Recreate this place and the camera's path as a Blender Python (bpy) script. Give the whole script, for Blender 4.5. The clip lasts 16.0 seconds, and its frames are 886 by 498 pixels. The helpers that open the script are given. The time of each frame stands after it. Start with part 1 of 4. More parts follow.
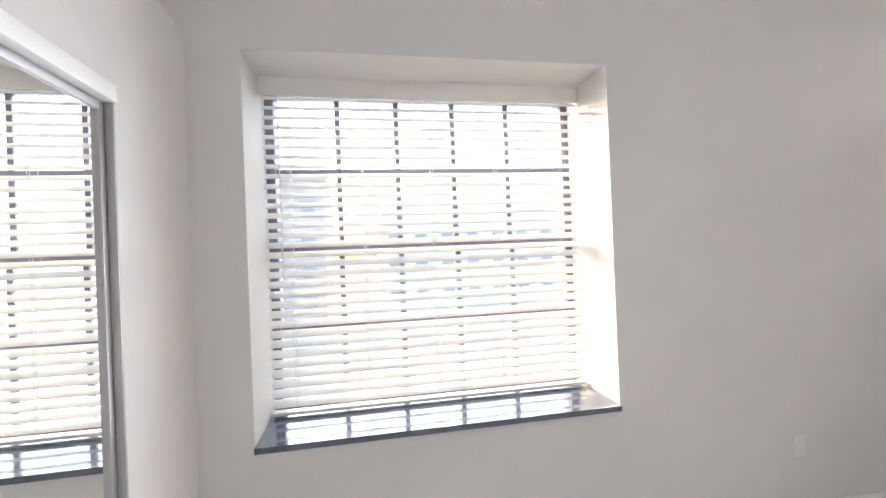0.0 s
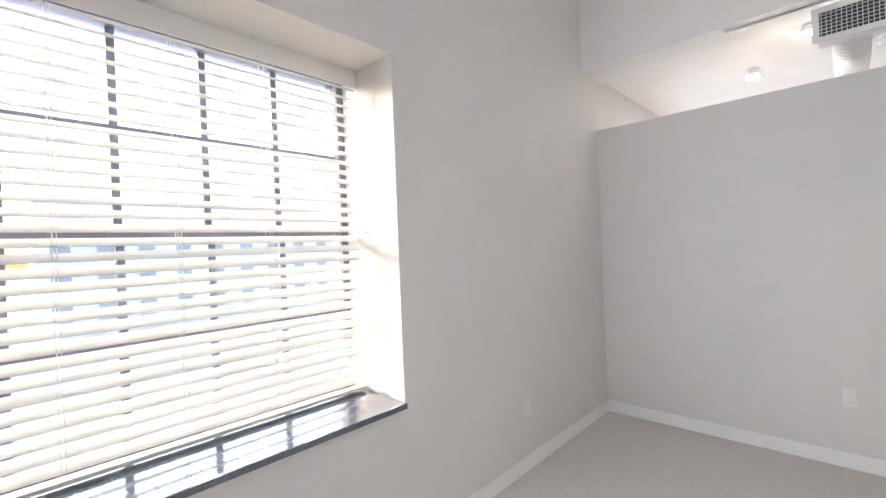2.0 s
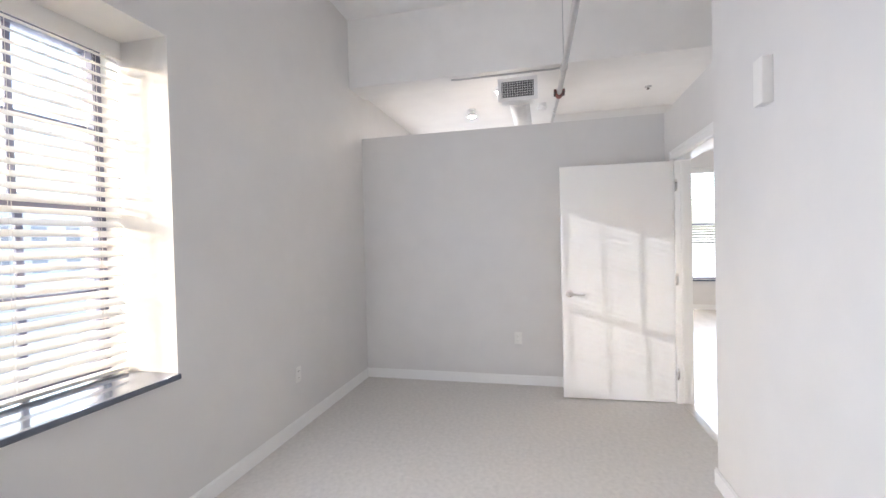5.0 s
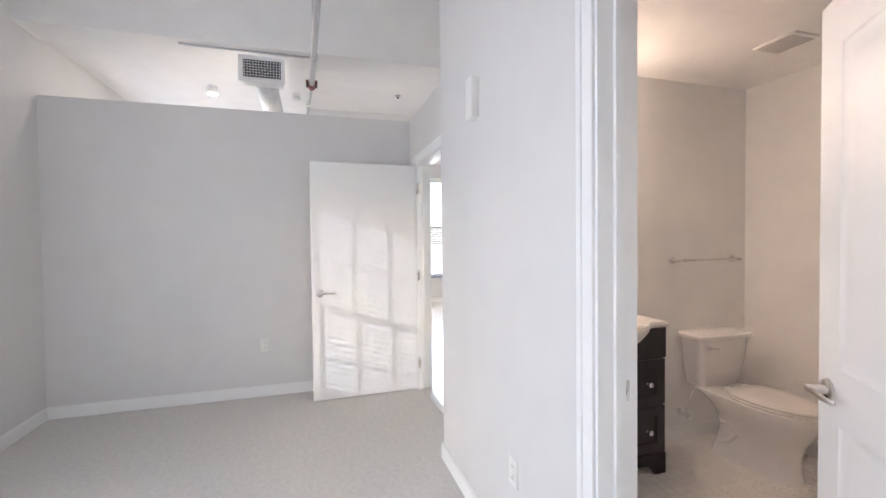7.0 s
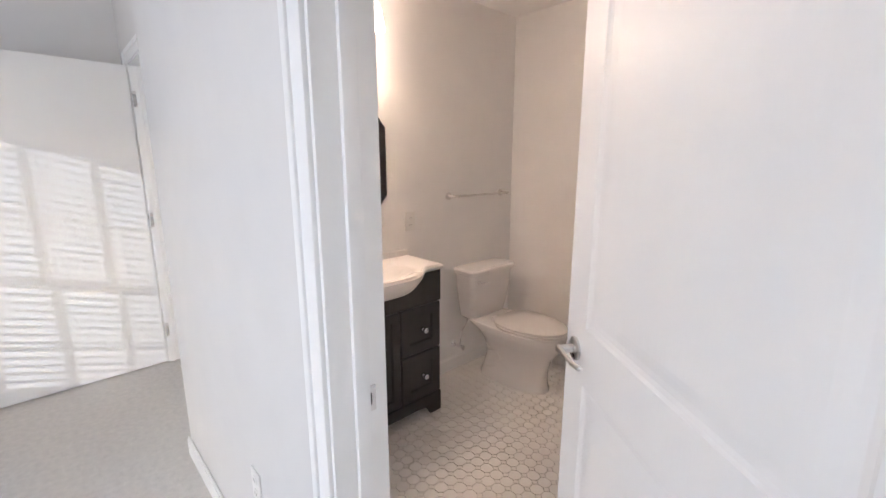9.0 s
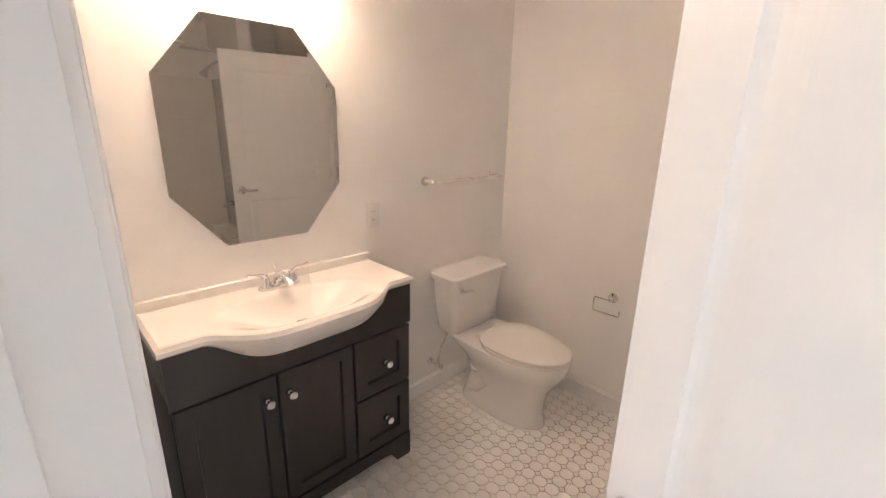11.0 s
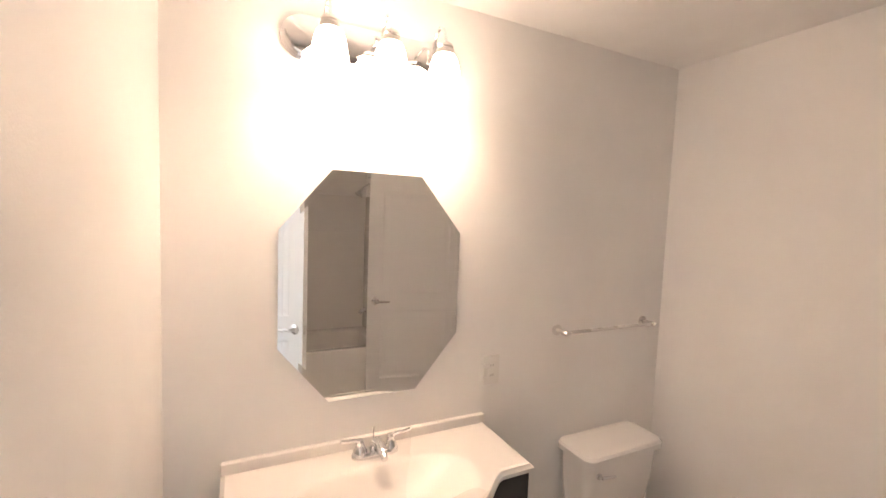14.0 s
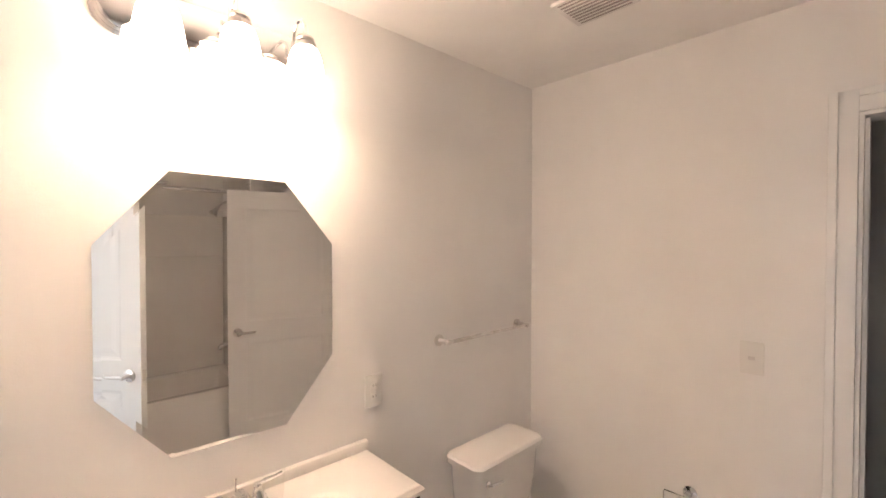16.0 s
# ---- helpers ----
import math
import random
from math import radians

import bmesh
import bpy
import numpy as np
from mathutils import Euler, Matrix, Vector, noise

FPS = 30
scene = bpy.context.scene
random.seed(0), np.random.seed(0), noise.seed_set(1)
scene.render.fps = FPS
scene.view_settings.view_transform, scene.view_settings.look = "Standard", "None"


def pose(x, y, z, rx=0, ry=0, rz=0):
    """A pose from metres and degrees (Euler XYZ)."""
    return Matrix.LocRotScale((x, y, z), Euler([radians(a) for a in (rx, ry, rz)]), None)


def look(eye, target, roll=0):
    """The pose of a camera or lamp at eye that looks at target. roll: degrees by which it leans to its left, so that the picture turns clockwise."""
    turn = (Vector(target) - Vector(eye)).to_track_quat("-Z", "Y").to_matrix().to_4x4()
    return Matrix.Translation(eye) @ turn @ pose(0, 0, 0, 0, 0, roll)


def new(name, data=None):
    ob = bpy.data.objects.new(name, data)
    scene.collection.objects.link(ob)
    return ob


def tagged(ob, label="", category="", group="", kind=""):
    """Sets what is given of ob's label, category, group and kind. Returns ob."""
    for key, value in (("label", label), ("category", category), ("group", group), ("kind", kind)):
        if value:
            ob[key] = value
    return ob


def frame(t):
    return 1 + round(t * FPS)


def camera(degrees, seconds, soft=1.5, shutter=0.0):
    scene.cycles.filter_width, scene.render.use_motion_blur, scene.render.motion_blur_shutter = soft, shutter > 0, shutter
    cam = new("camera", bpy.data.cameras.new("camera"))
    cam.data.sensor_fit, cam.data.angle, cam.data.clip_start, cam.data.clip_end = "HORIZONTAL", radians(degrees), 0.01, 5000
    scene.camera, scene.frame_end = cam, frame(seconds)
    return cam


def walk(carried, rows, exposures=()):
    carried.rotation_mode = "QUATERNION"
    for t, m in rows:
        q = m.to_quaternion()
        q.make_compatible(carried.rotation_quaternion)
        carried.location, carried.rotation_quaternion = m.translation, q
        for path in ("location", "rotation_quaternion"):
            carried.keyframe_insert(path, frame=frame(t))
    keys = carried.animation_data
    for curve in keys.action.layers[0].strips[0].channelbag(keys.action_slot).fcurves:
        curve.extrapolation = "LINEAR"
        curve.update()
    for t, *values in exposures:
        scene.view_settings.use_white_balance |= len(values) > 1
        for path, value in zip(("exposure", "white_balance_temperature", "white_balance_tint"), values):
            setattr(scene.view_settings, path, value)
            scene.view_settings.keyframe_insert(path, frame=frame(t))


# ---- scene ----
cam = camera(92.5, 16.0)
PATH = [
    (0, (-0.027, 0.226, 1.584), (0.339, 2.192, 1.592), -2.3),
    (0.5, (-0.048, 0.345, 1.567), (0.674, 2.211, 1.58), -2.8),
    (1, (-0.069, 0.478, 1.563), (0.95, 2.199, 1.573), -2.7),
    (1.5, (-0.086, 0.536, 1.561), (1.138, 2.118, 1.559), -2.6),
    (2, (-0.145, 0.579, 1.526), (1.3, 1.962, 1.519), -2.3),
    (2.5, (-0.222, 0.538, 1.478), (1.389, 1.724, 1.468), -2.1),
    (3, (-0.323, 0.454, 1.445), (1.39, 1.487, 1.436), -1.8),
    (3.5, (-0.43, 0.385, 1.435), (1.356, 1.284, 1.429), -1.6),
    (3.7, (-0.465, 0.367, 1.427), (1.349, 1.208, 1.42), -1.7),
    (6, (-0.593, 0.338, 1.391), (1.406, 0.348, 1.351), -0.5),
    (6.5, (-0.545, 0.31, 1.371), (1.432, 0.009, 1.335), -0.3),
    (7, (-0.445, 0.171, 1.377), (1.468, -0.412, 1.331), -0.6),
    (7.5, (-0.326, 0.048, 1.378), (1.467, -0.837, 1.326), -0.6),
    (8, (-0.293, -0.076, 1.418), (1.382, -1.164, 1.309), -0.8),
    (8.5, (-0.234, -0.169, 1.421), (1.318, -1.405, 1.169), -0.5),
    (9, (-0.157, -0.224, 1.439), (1.273, -1.563, 1.035), -0.1),
    (11.3, (0.304, -0.754, 1.513), (1.675, -2.09, 0.934), 1.3),
    (11.5, (0.342, -0.78, 1.537), (1.727, -2.093, 0.939), 1.5),
    (12, (0.416, -0.811, 1.568), (1.92, -1.991, 0.978), 1.8),
    (12.5, (0.452, -0.851, 1.619), (2.085, -1.86, 1.055), 2.0),
    (13, (0.462, -0.869, 1.658), (2.173, -1.815, 1.234), 2.3),
    (13.5, (0.459, -0.882, 1.679), (2.222, -1.794, 1.441), 2.4),
    (14, (0.455, -0.903, 1.676), (2.244, -1.783, 1.529), 2.2),
    (14.5, (0.47, -0.907, 1.674), (2.272, -1.767, 1.561), 1.8),
    (15, (0.488, -0.925, 1.671), (2.274, -1.818, 1.57), 1.3),
    (15.5, (0.496, -0.919, 1.654), (2.158, -2.029, 1.586), 0.6),
    (16, (0.525, -0.95, 1.63), (1.993, -2.308, 1.595), -0.0),
]
EXPOSURES = [(0, 4.1, 6150, 15), (3.7, 4.05, 6080, 15), (6.0, 4.0, 5950, 15), (9.2, 3.97, 5900, 15), (11.3, 4.12, 6250, 14), (16, 4.08, 6250, 14)]
walk(cam, [(t, look(eye, target, roll)) for t, eye, target, roll in PATH], EXPOSURES)

# strengths of the sky, its dust, the sun, the lamp shades, the vanity bulbs, the living room spots and the daylight
# lamps added at the windows
SKY, DUST, SUN, SHADE_GLOW, BULB_WATTS, CAN_WATTS, WINDOW_WATTS, DAY_WATTS = 0.095, 4.0, 0.09, 1.18, 0.14, 0.8, 2.3, 2.05
SLAT_TILT, BDOOR_ANGLE = 0.60, -37.8

# ---- world, sun and exposure ----
# white rooms need many diffuse bounces
scene.cycles.max_bounces, scene.cycles.diffuse_bounces = 18, 16
SUN_WAY = Vector((1.0, -0.915, -0.293)).normalized()
world = bpy.data.worlds.new("sky")
scene.world = world
world.use_nodes = True
wn = world.node_tree
sky = wn.nodes.new("ShaderNodeTexSky")
sky.sky_type = "NISHITA"
sky.sun_disc = False
sky.air_density, sky.dust_density, sky.ozone_density = 1.0, DUST, 1.0
sky.sun_elevation = math.asin(-SUN_WAY.z)
sky.sun_rotation = math.atan2(-SUN_WAY.x, -SUN_WAY.y)
wn.links.new(sky.outputs[0], wn.nodes["Background"].inputs[0])
wn.nodes["Background"].inputs[1].default_value = SKY
sun = new("sun", bpy.data.lights.new("sun", "SUN"))
sun.data.energy, sun.data.angle, sun.data.color = SUN, radians(0.15), (1.0, 0.99, 0.97)
sun.matrix_world = look((0, 0, 10), Vector((0, 0, 10)) + SUN_WAY)


def area_light(name, m, sx, sy, watts, color):
    d = bpy.data.lights.new(name, "AREA")
    d.shape, d.size, d.size_y, d.energy, d.color = "RECTANGLE", sx, sy, watts, color
    o = new(name, d)
    o.matrix_world = m
    return o


def bulb_light(name, p, watts, color, r):
    d = bpy.data.lights.new(name, "POINT")
    d.energy, d.color, d.shadow_soft_size = watts, color, r
    o = new(name, d)
    o.location = p
    return o


def down_light(name, p, watts, color, r):
    d = bpy.data.lights.new(name, "SPOT")
    d.energy, d.color, d.shadow_soft_size, d.spot_size, d.spot_blend = watts, color, r, radians(140), 0.6
    o = new(name, d)
    o.location = p
    return o


# daylight fill lamps added at the openings of the bedroom and living room windows
area_light("bedroom_daylight_fill", look((0.348, 2.762, 1.62), (0.348, 0.0, 1.62)), 1.72, 1.72, DAY_WATTS * 1.15, (0.95, 0.97, 1.0))
# three added fill strips on the room side of the bedroom blind
for x in (0.20, 0.60, 1.00):
    area_light("bedroom_daylight_fill", look((x, 2.14, 1.60), (x + 0.18, 2.14 - 0.98, 1.58)), 0.36, 1.66, DAY_WATTS / 3, (0.96, 0.975, 1.0))
# the first of these stands in an unseen window added behind the partition
area_light("window_daylight_fill", look((6.1, 2.30, 1.62), (6.1, 0.0, 1.62)), 2.9, 1.7, WINDOW_WATTS, (0.92, 0.96, 1.0))
area_light("window_daylight_fill", look((8.74, -2.89, 1.65), (0.0, -2.89, 1.65)), 1.8, 2.1, WINDOW_WATTS * 3.0, (0.97, 0.98, 1.0))


# ---- materials ----
def material(name, color, rough=0.6, metal=0.0, var=0.0, scale=8.0, bump=0.0, bump_scale=200.0, spec=0.5, coat=0.0, emit=None, strength=0.0, transmission=0.0, vary=0.0, stretch=(1, 1, 1)):
    """Principled paint, metal, glass and so on, with two scales of unevenness and a fine relief."""
    m = bpy.data.materials.new(name)
    m.use_nodes = True
    n, l = m.node_tree.nodes, m.node_tree.links
    b = n["Principled BSDF"]
    b.inputs["Base Color"].default_value = (*color, 1)
    b.inputs["Roughness"].default_value = rough
    b.inputs["Metallic"].default_value = metal
    b.inputs["Specular IOR Level"].default_value = spec
    b.inputs["Coat Weight"].default_value = coat
    b.inputs["Transmission Weight"].default_value = transmission
    if emit:
        b.inputs["Emission Color"].default_value = (*emit, 1)
        b.inputs["Emission Strength"].default_value = strength
    tc = n.new("ShaderNodeTexCoord")
    mp = n.new("ShaderNodeMapping")
    mp.inputs["Scale"].default_value = stretch
    l.new(tc.outputs["Object"], mp.inputs[0])
    if var or vary:
        big, fine = n.new("ShaderNodeTexNoise"), n.new("ShaderNodeTexNoise")
        big.inputs["Scale"].default_value, fine.inputs["Scale"].default_value = scale * 0.13, scale
        big.inputs["Detail"].default_value, fine.inputs["Detail"].default_value = 3, 6
        l.new(mp.outputs[0], big.inputs["Vector"])
        l.new(mp.outputs[0], fine.inputs["Vector"])
        add = n.new("ShaderNodeMath")
        l.new(big.outputs["Fac"], add.inputs[0])
        l.new(fine.outputs["Fac"], add.inputs[1])
        last = add.outputs[0]
        if vary:
            info = n.new("ShaderNodeObjectInfo")
            mul = n.new("ShaderNodeMath")
            mul.operation = "MULTIPLY_ADD"
            l.new(info.outputs["Random"], mul.inputs[0])
            mul.inputs[1].default_value = vary
            l.new(last, mul.inputs[2])
            last = mul.outputs[0]
        rng = n.new("ShaderNodeMapRange")
        rng.inputs["From Min"].default_value, rng.inputs["From Max"].default_value = 0.6, 1.4 + vary
        rng.inputs["To Min"].default_value, rng.inputs["To Max"].default_value = 1 - var, 1 + var
        l.new(last, rng.inputs[0])
        mix = n.new("ShaderNodeVectorMath")
        mix.operation = "SCALE"
        mix.inputs[0].default_value = color
        l.new(rng.outputs[0], mix.inputs["Scale"])
        l.new(mix.outputs[0], b.inputs["Base Color"])
        rr = n.new("ShaderNodeMapRange")
        rr.inputs["From Min"].default_value, rr.inputs["From Max"].default_value = 0.3, 0.7
        rr.inputs["To Min"].default_value, rr.inputs["To Max"].default_value = max(0.02, rough * 0.85), min(1, rough * 1.15)
        l.new(big.outputs["Fac"], rr.inputs[0])
        l.new(rr.outputs[0], b.inputs["Roughness"])
    if bump:
        bn = n.new("ShaderNodeTexNoise")
        bn.inputs["Scale"].default_value, bn.inputs["Detail"].default_value = bump_scale, 4
        l.new(mp.outputs[0], bn.inputs["Vector"])
        bp = n.new("ShaderNodeBump")
        bp.inputs["Strength"].default_value, bp.inputs["Distance"].default_value = bump, 0.004
        l.new(bn.outputs["Fac"], bp.inputs["Height"])
        l.new(bp.outputs[0], b.inputs["Normal"])
    return m


M_WALL = material("wall_paint", (0.71, 0.698, 0.684), 0.55, var=0.035, scale=5, bump=0.12, bump_scale=260)
# wall paint with a lighter colour here, to lift the bathroom's bounced light
M_BATH = material("bathroom_wall_paint_lightened", (0.85, 0.84, 0.825), 0.5, var=0.03, scale=5, bump=0.12, bump_scale=260)
M_CEIL = material("ceiling_paint", (0.86, 0.85, 0.835), 0.8, var=0.04, scale=6, bump=0.15, bump_scale=180)
M_CONC = material("painted_concrete", (0.82, 0.81, 0.795), 0.75, var=0.05, scale=4, bump=0.5, bump_scale=35)
M_TRIM = material("trim_paint", (0.86, 0.86, 0.85), 0.32, var=0.02, scale=7, bump=0.05, bump_scale=120)
M_DOOR = material("door_paint", (0.79, 0.787, 0.78), 0.42, var=0.02, scale=5, bump=0.08, bump_scale=90, stretch=(1, 1, 0.2))
M_CARPET = material("carpet", (0.66, 0.638, 0.608), 0.95, var=0.13, scale=260, bump=1.0, bump_scale=420, spec=0.1)
M_VINYL = material("vinyl_plank", (0.70, 0.66, 0.61), 0.22, var=0.14, scale=14, bump=0.15, bump_scale=60, stretch=(0.25, 2, 1), vary=0.3)
M_SILL = material("dark_stone_sill", (0.085, 0.105, 0.145), 0.15, var=0.3, scale=60, coat=0.8, spec=0.8)
M_SLAT = material("blind_slat", (0.82, 0.81, 0.78), 0.4, var=0.02, scale=9)
M_CORD = material("blind_cord", (0.75, 0.74, 0.71), 0.8)
# dark frame, its colour raised and blued to hold the window's glare
M_BRONZE = material("dark_window_frame_with_glare", (0.155, 0.16, 0.225), 0.45, metal=0.1, var=0.1, scale=20)
M_MIRROR = material("mirror_silver", (0.94, 0.95, 0.94), 0.012, metal=1.0)
M_CHROME = material("chrome", (0.82, 0.82, 0.83), 0.08, metal=1.0)
M_NICKEL = material("satin_nickel", (0.70, 0.68, 0.66), 0.28, metal=1.0, var=0.04, scale=40)
M_ALU = material("brushed_aluminium", (0.50, 0.49, 0.50), 0.4, metal=0.85, var=0.06, scale=30, stretch=(1, 1, 0.05))
M_GALV = material("galvanised_duct", (0.78, 0.78, 0.78), 0.42, metal=0.55, var=0.08, scale=25)
M_PIPE = material("pipe_paint", (0.50, 0.50, 0.51), 0.35, metal=0.5, var=0.1, scale=18)
M_RED = material("red_coupling", (0.22, 0.05, 0.04), 0.5, var=0.25, scale=50)
M_BOLT = material("dark_bolt", (0.05, 0.03, 0.028), 0.45, metal=0.5, var=0.2, scale=40)
M_PORC = material("white_porcelain", (0.83, 0.81, 0.79), 0.1, coat=0.5, var=0.01, scale=4)
M_SEAT = material("toilet_seat_plastic", (0.80, 0.77, 0.74), 0.22, var=0.01, scale=5)
M_VAN = material("dark_espresso_wood", (0.032, 0.029, 0.029), 0.38, var=0.25, scale=20, bump=0.08, bump_scale=70, stretch=(1, 1, 0.15), coat=0.1)
M_TOP = material("cultured_marble", (0.84, 0.81, 0.78), 0.26, coat=0.15, var=0.01, scale=6)
M_PLATE = material("plate_plastic", (0.80, 0.79, 0.76), 0.3, var=0.01, scale=9)
# black plastic, used as well for the shade in gaps and holes
M_SLOT = material("black_plastic_and_gap_shade", (0.012, 0.012, 0.012), 0.6)
M_PORT = material("socket_slot", (0.22, 0.21, 0.20), 0.6)
M_FANSLOT = material("fan_slot", (0.33, 0.31, 0.30), 0.6)
M_TUB = material("tub_acrylic", (0.86, 0.84, 0.81), 0.15, coat=0.3, var=0.01, scale=4)
M_GRILLE = material("vent_paint", (0.74, 0.73, 0.72), 0.4, var=0.03, scale=20)
M_VENTDARK = material("duct_inside_shade", (0.05, 0.05, 0.055), 0.7)
M_TILE = material("floor_tile_white", (0.83, 0.81, 0.785), 0.16, var=0.05, scale=12, vary=0.25, coat=0.2)
M_DOT = material("floor_tile_dot", (0.80, 0.78, 0.75), 0.18, var=0.04, scale=12, vary=0.3)
M_GROUT = material("grout", (0.785, 0.765, 0.735), 0.9, var=0.08, scale=60, bump=0.3, bump_scale=300)
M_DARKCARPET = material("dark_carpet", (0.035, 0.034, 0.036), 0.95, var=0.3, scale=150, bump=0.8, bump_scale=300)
M_THRESH = material("threshold_strip", (0.52, 0.50, 0.47), 0.5, var=0.1, scale=30)
M_BUILD = material("far_brick", (0.52, 0.44, 0.41), 0.9, var=0.15, scale=3)
M_BUILD2 = material("far_stucco", (0.72, 0.67, 0.63), 0.9, var=0.1, scale=2)
M_FARGLASS = material("far_window_glass", (0.30, 0.29, 0.31), 0.4)
M_GROUND = material("pale_concrete_ground", (0.55, 0.51, 0.48), 0.95, var=0.25, scale=0.8)
M_GLASS = bpy.data.materials.new("window_glass")
M_GLASS.use_nodes = True
gn, gl = M_GLASS.node_tree.nodes, M_GLASS.node_tree.links
gn.remove(gn["Principled BSDF"])
g_tr, g_gl, g_mx, g_fr = gn.new("ShaderNodeBsdfTransparent"), gn.new("ShaderNodeBsdfGlossy"), gn.new("ShaderNodeMixShader"), gn.new("ShaderNodeFresnel")
g_tr.inputs[0].default_value = (0.93, 0.95, 0.94, 1)
g_gl.inputs["Roughness"].default_value = 0.02
gl.new(g_fr.outputs[0], g_mx.inputs[0])
gl.new(g_tr.outputs[0], g_mx.inputs[1])
gl.new(g_gl.outputs[0], g_mx.inputs[2])
gl.new(g_mx.outputs[0], gn["Material Output"].inputs[0])
M_SHADE = material("frosted_glass_shade", (0.9, 0.87, 0.82), 0.35, emit=(1.0, 0.735, 0.525), strength=SHADE_GLOW)
M_CANLED = material("spot_lens", (0.9, 0.9, 0.88), 0.4, emit=(1.0, 0.86, 0.68), strength=14.0)


# ---- mesh helpers ----
def thing(name, p=(0, 0, 0), label="", category="", group="", kind="", m=None):
    o = new(name)
    o.empty_display_size = 0.1
    o.matrix_basis = m if m is not None else Matrix.Translation(p)
    return tagged(o, label, category, group, kind)


def root_of(o):
    while o.parent:
        o = o.parent
    return o


def finish(name, bm, mat, smooth):
    bmesh.ops.recalc_face_normals(bm, faces=bm.faces)
    me = bpy.data.meshes.new(name)
    bm.to_mesh(me)
    bm.free()
    me.materials.append(mat)
    if smooth:
        me.shade_smooth()
        me.set_sharp_from_angle(angle=radians(35))
    return me


def part(name, bm, mat, parent, label="", local=False, smooth=True):
    """One mesh under a thing or under a part; bm is in the world's metres unless local."""
    if not local:
        bm.transform(root_of(parent).matrix_basis.inverted())
    o = new(name, finish(name, bm, mat, smooth))
    o.parent = parent
    return tagged(o, label)


def single(name, bm, mat, label="", category="", kind="", group="", smooth=True, origin=None):
    """A thing of one mesh, in the world's metres."""
    if origin is None:
        c = [v.co for v in bm.verts]
        origin = Vector((sum(v.x for v in c) / len(c), sum(v.y for v in c) / len(c), min(v.z for v in c)))
    bm.transform(Matrix.Translation(origin).inverted())
    o = new(name, finish(name, bm, mat, smooth))
    o.matrix_basis = Matrix.Translation(origin)
    return tagged(o, label, category, group, kind)


def box(x0, x1, y0, y1, z0, z1, bevel=0.0, bm=None, seg=2):
    b = bmesh.new()
    bmesh.ops.create_cube(b, size=1)
    for v in b.verts:
        v.co = Vector(((x0 + x1) / 2 + v.co.x * (x1 - x0), (y0 + y1) / 2 + v.co.y * (y1 - y0), (z0 + z1) / 2 + v.co.z * (z1 - z0)))
    if bevel:
        bmesh.ops.bevel(b, geom=b.edges[:], offset=bevel, segments=seg, affect="EDGES", profile=0.6)
    return merge(bm, b)


def merge(bm, b):
    if bm is None:
        return b
    me = bpy.data.meshes.new("scratch")
    b.to_mesh(me)
    b.free()
    bm.from_mesh(me)
    bpy.data.meshes.remove(me)
    return bm


def tube(pts, r, seg=12, bm=None, closed=False, flat=1.0):
    """A round bar along points; r may be one radius or one for each point."""
    b = bmesh.new()
    pts = [Vector(p) for p in pts]
    rs = r if isinstance(r, (list, tuple)) else [r] * len(pts)
    rings, side = [], None
    for i, p in enumerate(pts):
        a = pts[i - 1] if i or closed else p
        c = pts[(i + 1) % len(pts)] if i < len(pts) - 1 or closed else p
        d = (c - a).normalized()
        if side is None:
            side = d.orthogonal().normalized()
        side = (side - d * side.dot(d)).normalized()
        up = d.cross(side)
        rings.append([b.verts.new(p + rs[i] * (math.cos(k * math.tau / seg) * side + flat * math.sin(k * math.tau / seg) * up)) for k in range(seg)])
    pairs = list(zip(rings, rings[1:])) + ([(rings[-1], rings[0])] if closed else [])
    for q, w in pairs:
        for k in range(seg):
            b.faces.new((q[k], q[(k + 1) % seg], w[(k + 1) % seg], w[k]))
    if not closed:
        b.faces.new(rings[0])
        b.faces.new(rings[-1])
    return merge(bm, b)


def loft(rings, bm=None, caps=True):
    b = bmesh.new()
    vs = [[b.verts.new(p) for p in ring] for ring in rings]
    n = len(vs[0])
    for q, w in zip(vs, vs[1:]):
        for k in range(n):
            b.faces.new((q[k], q[(k + 1) % n], w[(k + 1) % n], w[k]))
    if caps:
        b.faces.new(vs[0])
        b.faces.new(vs[-1])
    return merge(bm, b)


def lathe(profile, m, seg=24, bm=None, caps=True):
    """Rings of (radius, height) about m's z axis."""
    return loft([[m @ Vector((r * math.cos(k * math.tau / seg), r * math.sin(k * math.tau / seg), h)) for k in range(seg)] for r, h in profile], bm, caps)


